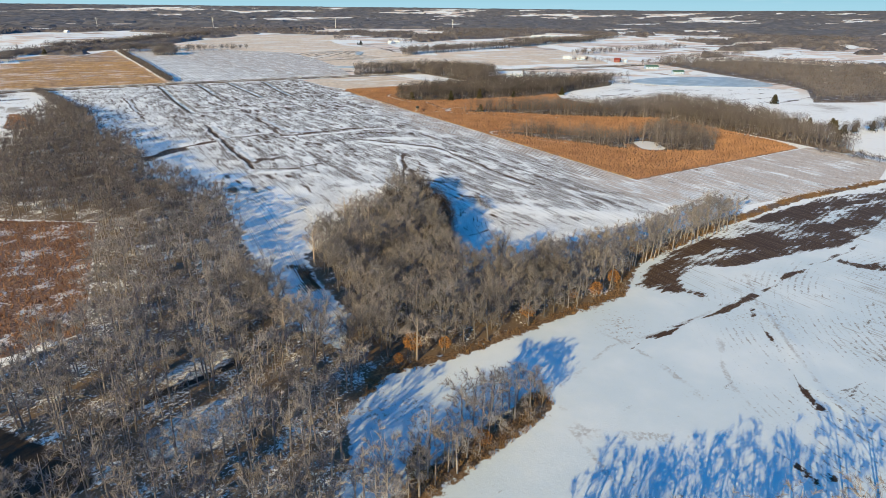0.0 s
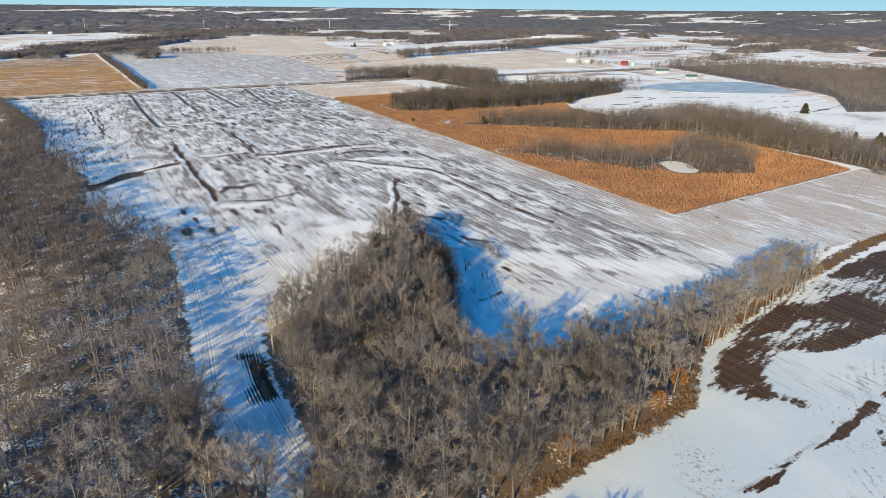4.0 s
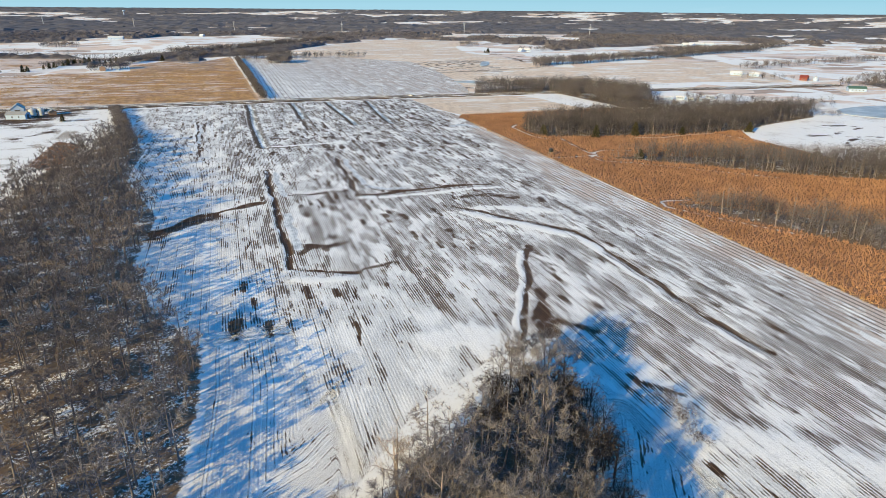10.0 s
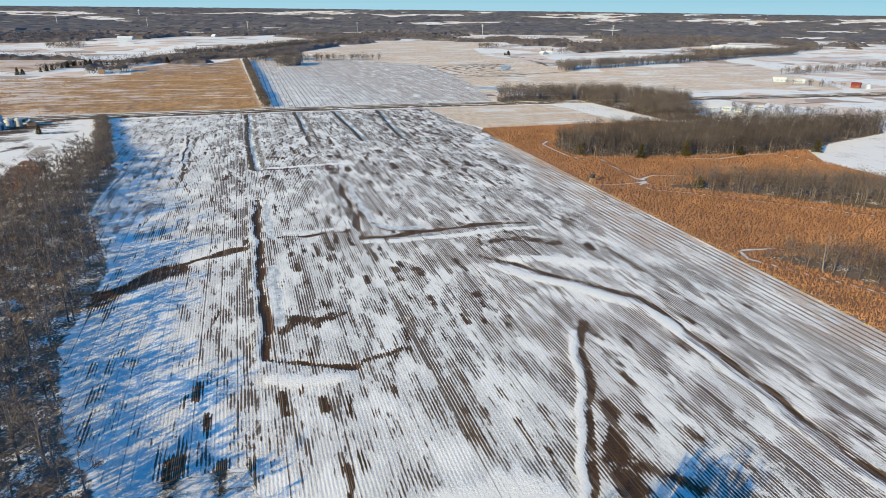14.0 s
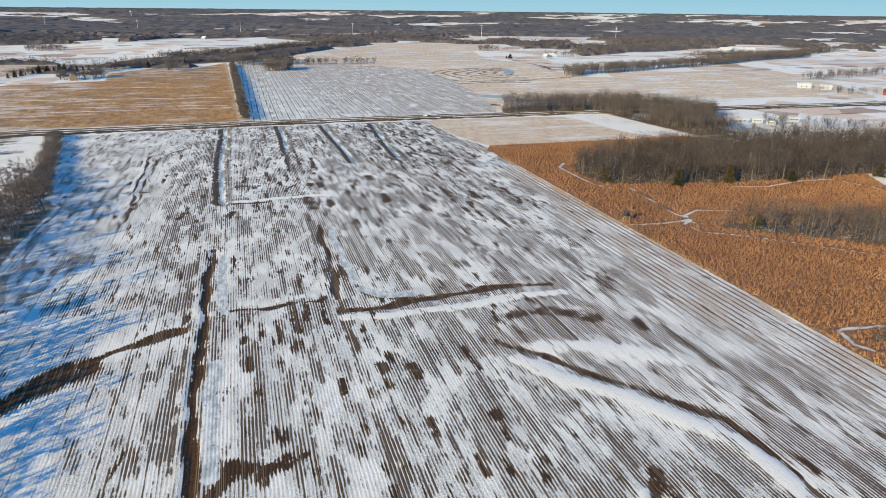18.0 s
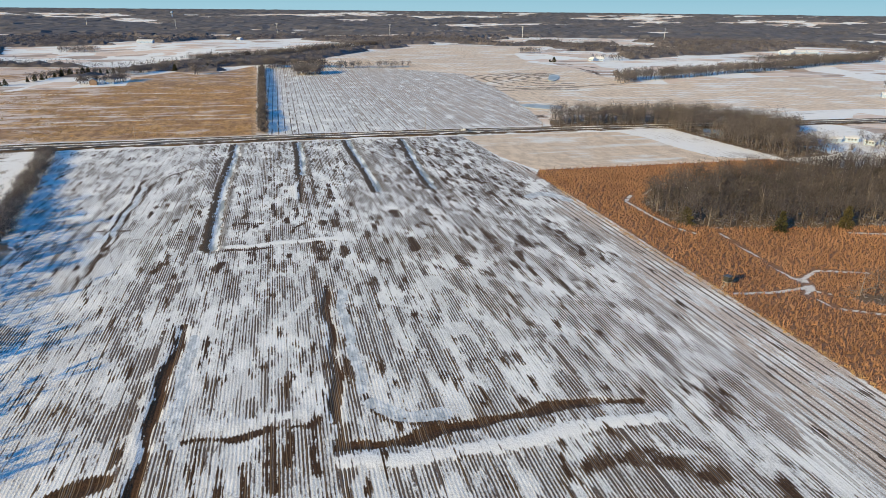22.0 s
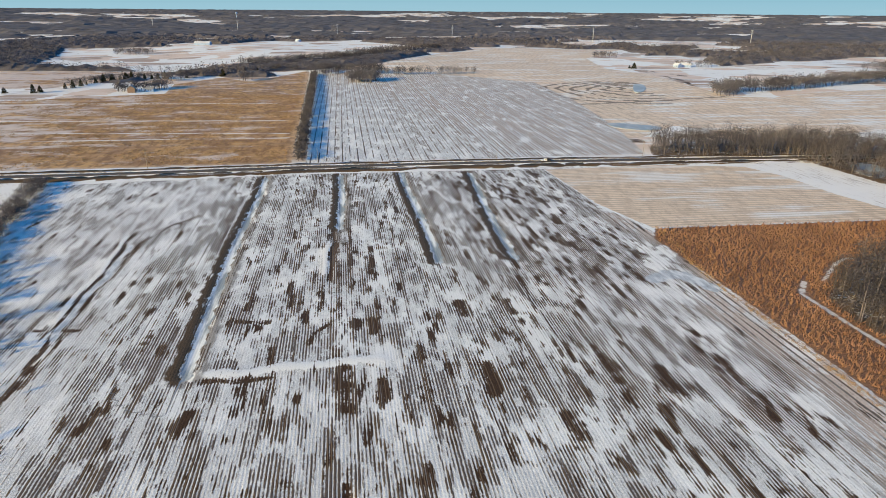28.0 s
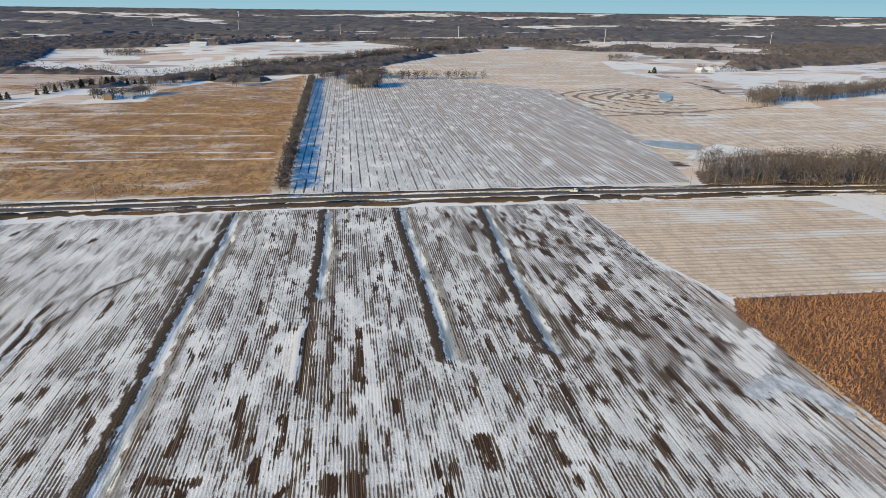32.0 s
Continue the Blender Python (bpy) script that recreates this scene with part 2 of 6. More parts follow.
# ---- ground ----
# strips of bare soil: half width, strength, line
SOIL_LINES = [(1.2, 1.0, [(76, 331), (76.5, 397), (76.9, 436), (77.7, 475)]), (1.1, 0.95, [(77, 330.5), (79, 329), (87, 324.5), (97, 322)]), (1.3, 0.75, [(80, 344), (85, 352), (94, 350), (98, 352)]),
              (1.2, 0.65, [(113, 338), (112, 331), (106, 326), (99, 324)]), (4.2, 1.0, [(26, 379), (37, 388), (44, 395), (51, 400)]), (1.8, 1.0, [(47, 399), (55, 406), (63, 409.5), (71, 413)]),
              (0.9, 0.8, [(83, 420), (94, 419.7), (105, 422), (115, 421)]), (1.0, 1.0, [(118, 492), (117.2, 459), (116, 434), (115.7, 414)]), (1.6, 1.0, [(115, 413), (124, 412), (131, 413), (150, 414), (168, 414.5), (182.5, 414)]),
              (0.8, 0.7, [(121.5, 434), (125, 421), (132, 417), (140, 416)]), (3.2, 0.72, [(163, 395), (176, 394), (184, 388)]),
              (0.9, 0.9, [(152, 384), (159, 375), (165, 365), (171, 357), (178, 349), (187.5, 337), (188.2, 328), (189.5, 318)]), (0.9, 0.95, [(189, 318), (187.6, 300), (187.2, 280), (187, 256), (188, 236)]),
              (0.9, 0.9, [(160, 324), (154, 312), (148, 296), (141, 284), (135, 274), (129, 264)]), (2.9, 0.85, [(149, 290), (142.5, 277), (137, 265)]), (1.6, 0.75, [(142.6, 275), (146, 268), (151, 263)]), (1.0, 0.6, [(154, 318), (160.6, 324), (163, 316)]),
              (2.2, 0.75, [(84, 352), (88, 348), (94, 353)]), (3.5, 0.5, [(204, 221), (208, 211), (216, 205)]), (1.0, 0.7, [(143, 192), (147, 192), (148.5, 188.5)]), (0.7, 0.8, [(122, 190), (131, 191.5)]),
              (0.8, 0.85, [(38.6, 644), (39, 604), (40, 570), (41.5, 540), (42.8, 518)]), (0.7, 0.8, [(58.6, 665), (50, 654), (43.8, 631), (42.6, 590), (43.3, 562), (42.9, 536)]), (1.0, 0.8, [(35, 565), (47, 564.3)]),
              (0.6, 0.75, [(176, 602), (175.3, 568), (175.4, 528)]), (1.0, 0.9, [(114.6, 640), (114.5, 588)]), (0.9, 0.8, [(120.4, 640), (120.7, 588)]), (1.5, 0.8, [(85, 531), (101, 531)]), (1.2, 0.8, [(89, 562), (97, 562)]), (1.5, 0.8, [(109.5, 548), (110, 554), (113, 558)]),
              (1.2, 0.5, [(151.5, 524), (160, 529), (169, 526), (170, 508), (164, 498), (154.5, 493.5), (149.5, 500), (151.5, 524)]), (3.0, 0.75, [(52, 192), (55, 184), (55, 173)]), (1.6, 0.7, [(148, 236), (156, 228)]),
              (1.0, 0.8, [(151, 100.6), (160, 101.6), (171, 102.8)]), (0.45, 0.7, [(112, 98), (128, 98.6), (151, 100.6)]), (0.7, 0.7, [(175, 103.8), (192, 105.8), (212, 108.3), (254, 112.7)]), (1.5, 0.75, [(161, 97), (157, 94)]), (0.6, 0.62, [(156, 92), (148, 81), (142, 74), (136, 66), (131.5, 60)]), (0.7, 0.62, [(131.5, 60), (129.6, 52), (129, 43)]), (0.7, 0.7, [(108.5, 55), (107, 48), (105.5, 42)]), (0.7, 0.6, [(110.6, 46), (109.8, 41)]), (1.6, 0.8, [(153.7, 118), (156, 112)]), (2.5, 0.85, [(222, 104), (224, 96), (232, 94)]),
              # bare dashes along the rows: half width, row, from, to
              *[(w, 0.78, [(x, a), (x - 0.4, b)]) for w, x, a, b in (
                  (1.0, 87, 417, 400), (1.2, 88.4, 392, 387), (1.1, 101.8, 422, 402), (1.1, 110.6, 423, 406), (0.9, 96.2, 411, 398), (0.9, 105.5, 420, 408), (1.2, 79.3, 314, 306), (1.2, 88, 309, 304), (0.9, 88.3, 285, 273), (1.2, 57.3, 319, 315), (1.6, 60, 323, 317), (1.8, 57, 298, 288), (1.4, 62.5, 310, 303), (1.3, 66, 294, 286),
                  (1.7, 120, 379, 369), (1.4, 127, 378, 372), (1.5, 142.4, 383, 372), (1.4, 140, 353, 343), (1.1, 109.8, 376, 370), (1.1, 126, 355, 349), (1.1, 132, 341, 335), (1.1, 119, 403, 398), (1.4, 196, 383, 377), (1.2, 158, 400, 393), (1.3, 162.5, 327, 319),
                  (2.2, 119, 534, 516), (1.8, 127.7, 529, 521), (1.9, 153.5, 531, 519), (1.8, 183.5, 531, 519), (1.9, 195, 524, 512), (1.8, 153, 566, 558), (1.8, 168, 566, 557), (1.2, 66.8, 559, 553), (1.6, 120.8, 558, 551), (1.5, 125.9, 559, 552), (1.5, 64.2, 524, 516),
                  (1.7, 166.5, 507, 497), (1.7, 188.6, 508, 498), (1.2, 128, 610, 592), (1.1, 102, 584, 570), (1.1, 90, 584, 570), (1.1, 111, 580, 568), (1.9, 212, 525, 500), (1.9, 216, 590, 575), (1.5, 83.5, 519, 512))],
              *[(2.6, 0.95, [(448 + (20 + 13 * k) * math.cos(a) - 5 * k + 5 * math.sin(5 * a + k), 1076 + (22 + 14 * k) * math.sin(a) - 4 * k) for a in [radians(60 + 12 * q) for q in range(19)]]) for k in range(6)], (4.0, 0.7, [(330, 968), (400, 978), (512, 1004)]),
              (3.0, 0.9, [(541, 1290), (541, 1152), (525, 1096)]), (3.0, 0.8, [(563, 1291), (582, 1150)]), (3.0, 0.6, [(100, 900), (200, 905), (320, 885)]), (3.0, 0.6, [(96, 1010), (210, 1030), (340, 1000)]), (3.0, 0.6, [(200, 800), (240, 830), (300, 845)]),
              (6.0, 0.8, [(300, 790), (318, 800)]), (2.6, 0.66, [(470, 430), (520, 395), (600, 385)]), (2.6, 0.66, [(450, 470), (520, 440), (620, 410)]), (2.6, 0.62, [(500, 500), (600, 450), (690, 420)]), (2.6, 0.62, [(520, 372), (600, 362), (640, 372)]), (1.6, 0.9, [(462, 458), (478, 470), (498, 477), (519, 483)]), (1.6, 0.9, [(448, 436), (462, 446), (484, 454)]), (3.0, 0.7, [(-92, 596), (-74, 604), (-56, 630)]), (3.0, 0.7, [(-95, 640), (-66, 650), (-56, 640)])]
DRIFT_LINES = [(1.8, 1.0, [(81, 534), (95, 534.5), (108, 536.5), (127, 538)]), (2.2, 1.0, [(153, 374), (160, 362.5), (167, 355), (173.6, 347), (178, 341), (182.5, 335), (185, 328), (186, 317)]),
               (2.0, 0.9, [(116, 408), (137, 406), (155, 405.5), (183, 407)]), (2.4, 1.0, [(77, 321), (85, 317), (93, 317.5)]), (3.2, 0.8, [(163, 377), (174, 373), (184, 368), (193, 360)]), (1.0, 0.95, [(157, 323), (151, 312), (145.5, 296), (138.5, 284), (132.5, 274), (127, 265)]),
               (6.0, 0.9, [(108, 269), (119, 270), (122, 258)]), (6.3, 0.7, [(150, 215), (190, 180)]), (4.2, 0.8, [(236, 600), (226, 585)]), (2.4, 0.4, [(84, 652), (120, 655), (175, 649)]), (1.2, 0.8, [(37, 640), (37.6, 604), (38.4, 570)]),
               (1.2, 0.6, [(73.8, 332), (74.2, 397), (74.6, 474)]), (2.0, 0.6, [(84, 424), (100, 425), (112, 427)]), (1.2, 0.9, [(112.2, 620), (112.4, 594)]), (0.9, 0.9, [(185, 318), (183.6, 300), (183.2, 280), (183, 256), (184, 236)]), (1.6, 1.0, [(161, 92), (151, 78.4), (138, 63), (135, 54), (135, 46)])]
# pools of grey ice beside the trenches: half width, line
ICE_LINES = [(1.7, [(80.6, 467), (81.7, 439), (82, 420)]), (1.9, [(81, 393), (80.4, 373), (79.5, 350)]), (1.6, [(122.6, 487), (122, 464), (121.5, 444), (122, 432)]), (2.2, [(124, 427), (130, 420), (138, 418)]),
             (1.1, [(41, 630), (41, 590), (41.5, 560)]), (3.6, [(219, 575), (230, 578.5), (235, 567)])]
SNOW_TRACKS = [(1.3, [(-46, 440), (-49, 612), (-52, 686), (-54, 738)]), (1.2, [(-80, 645), (-54, 640)]), (1.1, [(268, 566), (261, 558), (260, 534), (261, 520), (265, 511)]), (0.8, [(275, 566), (290, 579), (297, 583), (311, 581)]), (0.9, [(275, 509), (272, 486), (270, 466), (268, 455)]),
               (0.8, [(272, 458), (264, 452), (266, 442), (280, 433), (310, 405), (336, 380)]), (0.8, [(262, 360), (247, 362), (244, 354), (256, 332), (272, 306)]), (0.9, [(243, 458), (256, 456), (271, 457)]), (1.2, [(392, 621), (390, 595), (400, 583), (440, 590)]), (1.0, [(390, 286), (402, 257), (399, 228), (398, 195)]),
               (11.0, [(309, 272), (315, 283)]), (2.8, [(-420, 920), (-118, 921), (77, 903)]), (2.4, [(-420, 868), (-94, 868), (81, 849)]), (2.4, [(-420, 838), (-81, 839), (83, 833)]), (3.0, [(-300, 1010), (-100, 1012), (60, 1000)]), (1.2, [(344, 308), (352, 300), (380, 332), (430, 352)]), (1.1, [(327, 498), (344, 492), (371, 497), (390, 495), (396, 480), (400, 462)]), (0.9, [(299, 462), (283, 468), (273, 463), (269, 454), (272, 451)])]
MELT_TRACKS = [[(86, 93), (109, 101), (125, 100), (153, 102)], [(112, 109), (114, 98), (114, 88), (112, 76)], [(114.6, 102.5), (113, 86), (110.4, 72.4)], [(77.5, 79.7), (75.4, 69), (73.8, 63)], [(77.5, 78), (86.8, 71.4), (93, 66.6)], [(137, 90), (126.3, 80), (120, 72.5)], [(72, 85), (83, 76), (97, 66)],
               [(81, 87), (80, 80), (79, 75)], [(139, 90), (126, 80), (122, 75), (118, 67)], [(195, 129), (180, 112), (165, 98)], [(167, 97.4), (158, 87.4), (148, 75.4), (140, 65)]]
# drainage ditches: x at the road, x at the end, from, to
DITCHES = [(78.8, 79, 535, 725), (117, 117, 640, 727), (149.3, 150.8, 600, 728), (186, 178.5, 600, 722)]


def ground_values(px, py):
    v = {}
    rows = np.maximum(inside(px, py, MAIN), inside(px, py, NORTH_ROWS))
    v["rows"] = np.clip(rows, -20, 32)
    orange = np.maximum(inside(px, py, ORANGE_WEST), inside(px, py, ORANGE_LANE))
    v["corn"] = np.clip(np.maximum(inside(px, py, CORN), orange), -20, 20)
    tan = inside(px, py, TAN_STUBBLE)
    for t in (TAN_WEST, GOLD_FAR, TAN_HILL, TAN_EAST):
        tan = np.maximum(tan, inside(px, py, t))
    v["tan"] = np.clip(tan, -20, 20)
    v["gold"] = np.clip(np.maximum(inside(px, py, TAN_WEST), inside(px, py, GOLD_FAR)) / 10 + 0.5, 0, 1)
    wood = inside(px, py, WOOD_WEST)
    for w in (PENINSULA, WOOD_A, WOOD_B, WOOD_C, WOODLOT, WOOD_EAST):
        wood = np.maximum(wood, inside(px, py, w))
    v["wood"] = np.clip(np.minimum(wood, -orange), -20, 20)
    v["grass"] = np.clip(np.maximum(inside(px, py, GRASS_EDGE), inside(px, py, SPUR_GRASS)), -20, 20)
    soil, drift, track = np.zeros(px.shape), np.zeros(px.shape), np.full(px.shape, 9.0)
    wx = px + 0.55 * np.sin(py / 9.3 + px / 17) + 0.35 * np.sin(py / 3.1 + 2 * np.sin(py / 21))
    wy = py + 0.8 * np.sin(px / 11.1 + py / 19) + 0.5 * np.sin(px / 3.4 + 2 * np.sin(px / 17))
    uneven = 1.0 + 0.32 * np.sin(px / 5.3 + py / 7.1) + 0.24 * np.sin(px / 2.1 - py / 3.7)
    for width, s, line in SOIL_LINES:
        soil = np.maximum(soil, s * np.clip(1.35 - along(wx, wy, line) / (width * 1.35 * uneven), 0, 1))
    for width, s, line in DRIFT_LINES:
        drift = np.maximum(drift, s * np.clip(1.6 - along(wx, wy, line) / width, 0, 1))
    for width, line in SNOW_TRACKS:
        track = np.minimum(track, along(px, py, line) - width * 0.7)
    melt = np.full(px.shape, 9.0)
    for line in MELT_TRACKS:
        melt = np.minimum(melt, along(px, py, line))
    soil = np.maximum(soil, 0.84 * np.clip(inside(px, py, SOIL_EAST) / 5 + 0.4, 0, 1))
    soil = np.maximum(soil, np.clip(1.4 - np.hypot(px + 24, (py - 118) * 0.7) / 14, 0, 1))
    soil = np.maximum(soil, 0.85 * np.clip(1.7 - np.hypot((px + 90) / 36, (py - 704) / 44), 0, 1))
    v["soil"], v["drift"], v["track"], v["melt"] = soil, drift, track, melt
    # how thin the snow lies on the rows
    thin = 0.10 - 0.22 * np.clip((340 - py) / 110, 0, 1) * np.clip((330 - px) / 100, 0, 1) * np.clip((160 - px) / 40, 0.0, 1) + 0.05 * np.clip((340 - py) / 60, 0, 1) * np.clip((px - 150) / 20, 0, 1) - np.where(py > 430, 0.11, 0.26) * np.clip((75 - px) / 30, 0, 1)
    thin = np.where(py > 740, 0.02 + 0.22 * np.clip((px - 110 + (py - 900) * 0.25) / 160, 0, 1), thin + 0.10 * np.clip((px - 250) / 40, 0, 1))
    thin = thin + 0.09 * np.exp(-((px - 160) / 34) ** 2 - ((py - 372) / 34) ** 2)
    v["thin"] = thin - 0.30 * np.clip((196 - py) / 18, 0, 1) * np.clip((px - 96) / 10, 0, 1) * np.clip((300 - px) / 40, 0, 1)
    edge = 212 + 20 * np.clip((py - 540) / 60, 0, 1) + 6 * np.sin(py / 37) + 4 * np.sin(py / 13)
    strip = np.clip((px - edge) / 14, 0, 1)
    v["strip"] = np.where(py > 740, 0.9 * np.clip((px - 105 + (py - 880) * 0.3) / 140, 0, 1), strip)
    ditch = np.full(px.shape, 15.0)
    for x1, x0, y0, y1 in DITCHES:
        x = x0 + (x1 - x0) * np.clip((py - y0) / (y1 - y0), 0, 1)
        bend = x + 0.8 * np.sin(py / 31 + x0) * np.clip((y1 - py) / 40, 0, 1)
        d = np.where(px > bend, 1, -1) * np.hypot(px - bend, np.clip(y0 - py, 0, 15) + np.clip(py - y1, 0, 15))
        ditch = np.where(np.abs(d) < np.abs(ditch), d, ditch)
    v["ditch"] = ditch
    ice = np.zeros(px.shape)
    for width, line in ICE_LINES:
        ice = np.maximum(ice, np.clip(1.5 - along(wx, wy, line) / width, 0, 1))
    v["ice"] = ice
    v["glade"] = np.clip(np.maximum(inside(px, py, GLADES[0]), inside(px, py, GLADES[1])), -9, 9)
    v["mire"] = np.clip(np.maximum(inside(px, py, MIRE), 1.3 - along(px, py, CREEK)), -9, 9)
    v["afar"] = np.clip(np.maximum((np.hypot(px - 90, py - 300) - 520) / 80, (py - 750) / 20), 0, 1)
    return v


def sheet_mesh(name, px, py, pz, quads, values, material):
    used, quads = np.unique(quads, return_inverse=True)
    quads = quads.reshape(-1, 4)
    me = bpy.data.meshes.new(name)
    me.vertices.add(len(used)), me.loops.add(quads.size), me.polygons.add(len(quads))
    me.vertices.foreach_set("co", np.stack([px[used], py[used], pz[used]], -1).astype(np.float32).ravel())
    me.loops.foreach_set("vertex_index", quads.astype(np.int32).ravel())
    me.polygons.foreach_set("loop_start", np.arange(0, quads.size, 4, dtype=np.int32))
    me.polygons.foreach_set("use_smooth", np.ones(len(quads), bool))
    me.update(calc_edges=True)
    for k, a in values.items():
        me.attributes.new(k, "FLOAT", "POINT").data.foreach_set("value", a[used].astype(np.float32))
    me.materials.append(material)
    return new(name, me)


def grid(xs, ys):
    px, py = (a.ravel() for a in np.meshgrid(xs, ys))
    n, m = len(xs), len(ys)
    i = (np.arange(m - 1)[:, None] * n + np.arange(n - 1)).ravel()
    return px, py, np.stack([i, i + 1, i + n + 1, i + n], -1)


def ground_material():
    g = Nodes("snowy_ground")
    p = g.pos()
    x = g.node("SeparateXYZ")
    g.put(x.inputs[0], p)
    X, Y = x.outputs[0], x.outputs[1]
    big, mid, fine = g.noise(p, 0.018, 3), g.noise(p, 0.15, 4), g.noise(p, 1.3, 5, 0.68)
    ragged = g.mul(g.sub(g.noise(p, 0.35, 4, 0.6), 0.5), 6.0)
    # rows of stubble, 0.76 m apart; snow melts row by row
    wob = g.add(X, g.mul(g.sub(mid, 0.5), 0.3))
    # headland rows bend round the woods
    by_west = g.mul(g.ramp(X, 74.0, 80.0, 1.0, 0.0), g.ramp(Y, 284.0, 292.0, 1.0, 0.0))
    by_east = g.mul(g.mul(g.ramp(X, 96.0, 104.0), g.ramp(X, 136.0, 142.0, 1.0, 0.0)), g.ramp(Y, 226.0, 234.0, 1.0, 0.0))
    round_wood = g.mul(g.ramp(g.add(g.attr("rows"), g.mul(g.sub(mid, 0.5), 5.0)), 21.0, 22.0, 1.0, 0.0), g.add(by_west, by_east))
    wob = g.add(wob, g.mul(round_wood, g.sub(g.add(g.attr("rows"), g.mul(g.sub(mid, 0.5), 0.5)), wob)))
    stripe = g.math("SINE", g.mul(wob, 2 * math.pi / 0.762))
    row = g.math("FLOOR", g.math("DIVIDE", wob, 0.762))
    cell = g.node("TexWhiteNoise", noise_dimensions="1D")
    g.put(cell.inputs["W"], row)
    per_row = g.sub(cell.outputs[0], 0.5)
    pass_ = g.node("TexWhiteNoise", noise_dimensions="1D")
    g.put(pass_.inputs["W"], g.math("FLOOR", g.math("DIVIDE", wob, 4.572)))
    per_pass = g.sub(pass_.outputs[0], 0.5)
    q = g.node("CombineXYZ")
    g.put(q.inputs[0], g.mul(row, 0.762 * 0.3)), g.put(q.inputs[1], g.mul(g.add(Y, g.mul(per_row, 4.0)), 0.085)), g.put(q.inputs[2], g.mul(per_pass, 3.0))
    patch = g.noise(q.outputs[0], 1.0, 2.5, 0.5)
    grit = g.sub(g.noise(g.scaled(p, (4.2, 1.7, 0.1)), 1.0, 4, 0.72), 0.5)
    clod = g.sub(g.noise(g.scaled(p, (1.5, 0.55, 0.1)), 1.0, 5, 0.7), 0.5)
    grain = g.sub(g.noise(g.scaled(p, (2.6, 1.5, 0.1)), 1.0, 4, 0.75), 0.5)
    streak = g.noise(g.scaled(p, (1.3, 0.05, 0.1)), 1.0, 3, 0.6)
    w = g.node("CombineXYZ")
    g.put(w.inputs[0], g.mul(row, 0.762 * 0.09)), g.put(w.inputs[1], g.mul(g.add(Y, g.mul(per_row, 6.0)), 0.045))
    smooth = g.noise(w.outputs[0], 1.0, 4, 0.62)
    soil_a, drift_a, thin, strip = g.attr("soil"), g.attr("drift"), g.attr("thin"), g.attr("strip")
    lump = g.sub(fine, 0.5)
    # wheel rows between the passes of the machine
    seam = g.math("ABSOLUTE", g.sub(g.math("FRACT", g.math("DIVIDE", wob, 4.572)), 0.5))
    gap = g.noise(g.scaled(p, (0.22, 0.045, 0.1)), 1.0, 3, 0.6)
    seam = g.mul(g.mul(g.ramp(seam, 0.40, 0.47), g.ramp(gap, 0.40, 0.56)), g.ramp(thin, -0.12, 0.04))
    drift = g.ramp(g.add(drift_a, g.add(g.mul(per_row, 0.55), g.add(g.mul(grain, 0.9), g.mul(clod, 1.2)))), 0.40, 0.75)
    # dashes of bare soil and of whole snow, three rows wide
    wide_wob = g.add(wob, g.mul(g.sub(g.noise(p, 0.35, 3, 0.6), 0.5), 1.5))
    lane3 = g.math("FLOOR", g.math("DIVIDE", wide_wob, 1.9))
    laner = g.node("TexWhiteNoise", noise_dimensions="1D")
    g.put(laner.inputs["W"], lane3)
    dq = g.node("CombineXYZ")
    g.put(dq.inputs[0], g.mul(lane3, 5.37)), g.put(dq.inputs[1], g.mul(g.add(Y, g.mul(laner.outputs[0], 40.0)), 0.066)), g.put(dq.inputs[2], g.mul(grain, 0.25))
    dash = g.sub(g.noise(dq.outputs[0], 1.0, 2, 0.55), 0.5)
    blotch = g.sub(g.noise(g.scaled(p, (0.36, 0.085, 0.1)), 1.0, 5, 0.68), 0.5)
    form = g.add(g.mul(blotch, g.ramp(Y, 740.0, 760.0, 2.6, 1.2)), g.add(g.mul(g.sub(smooth, 0.5), -3.6), g.add(g.mul(dash, 2.6), g.mul(g.sub(streak, 0.5), 0.7))))
    form = g.add(form, g.add(g.mul(thin, 2.2), g.add(g.mul(g.sub(big, 0.5), 0.6), g.mul(clod, 0.8))))
    form = g.ramp(g.sub(form, g.mul(drift, 0.8)), -0.04, 0.40, -0.66, 0.36)
    pale = g.mul(g.ramp(per_row, 0.40, 0.43), g.ramp(gap, 0.42, 0.52))
    bare = g.add(g.add(g.mul(stripe, g.ramp(Y, 740.0, 760.0, 0.50, 0.15)), g.add(g.mul(per_row, 0.85), g.mul(per_pass, 0.35))), g.add(g.mul(grain, g.ramp(Y, 740.0, 760.0, 2.0, 1.0)), g.mul(clod, 1.2)))
    bare = g.add(g.add(bare, form), g.add(g.mul(seam, g.ramp(Y, 740.0, 760.0, 0.5, 4.6)), g.ramp(Y, 740.0, 760.0, -0.08, -0.52)))
    bare = g.sub(g.add(bare, g.mul(strip, 0.35)), g.add(g.mul(drift, 0.3), g.mul(pale, 0.6)))
    lush = g.sub(g.mul(g.sub(dash, g.sub(g.sub(g.ramp(X, 60.0, 110.0, 0.19, 0.13), g.ramp(Y, 430.0, 500.0, 0.0, 0.032)), g.mul(g.ramp(X, 160.0, 185.0, 0.0, 0.06), g.ramp(Y, 530.0, 590.0)))), 8.0), g.mul(strip, 1.0))
    dark = g.add(g.math("MAXIMUM", lush, g.mul(g.sub(patch, g.ramp(Y, 300.0, 420.0, 0.67, 0.615)), 8.0)), g.mul(g.math("MINIMUM", thin, 0.0), 7.0))
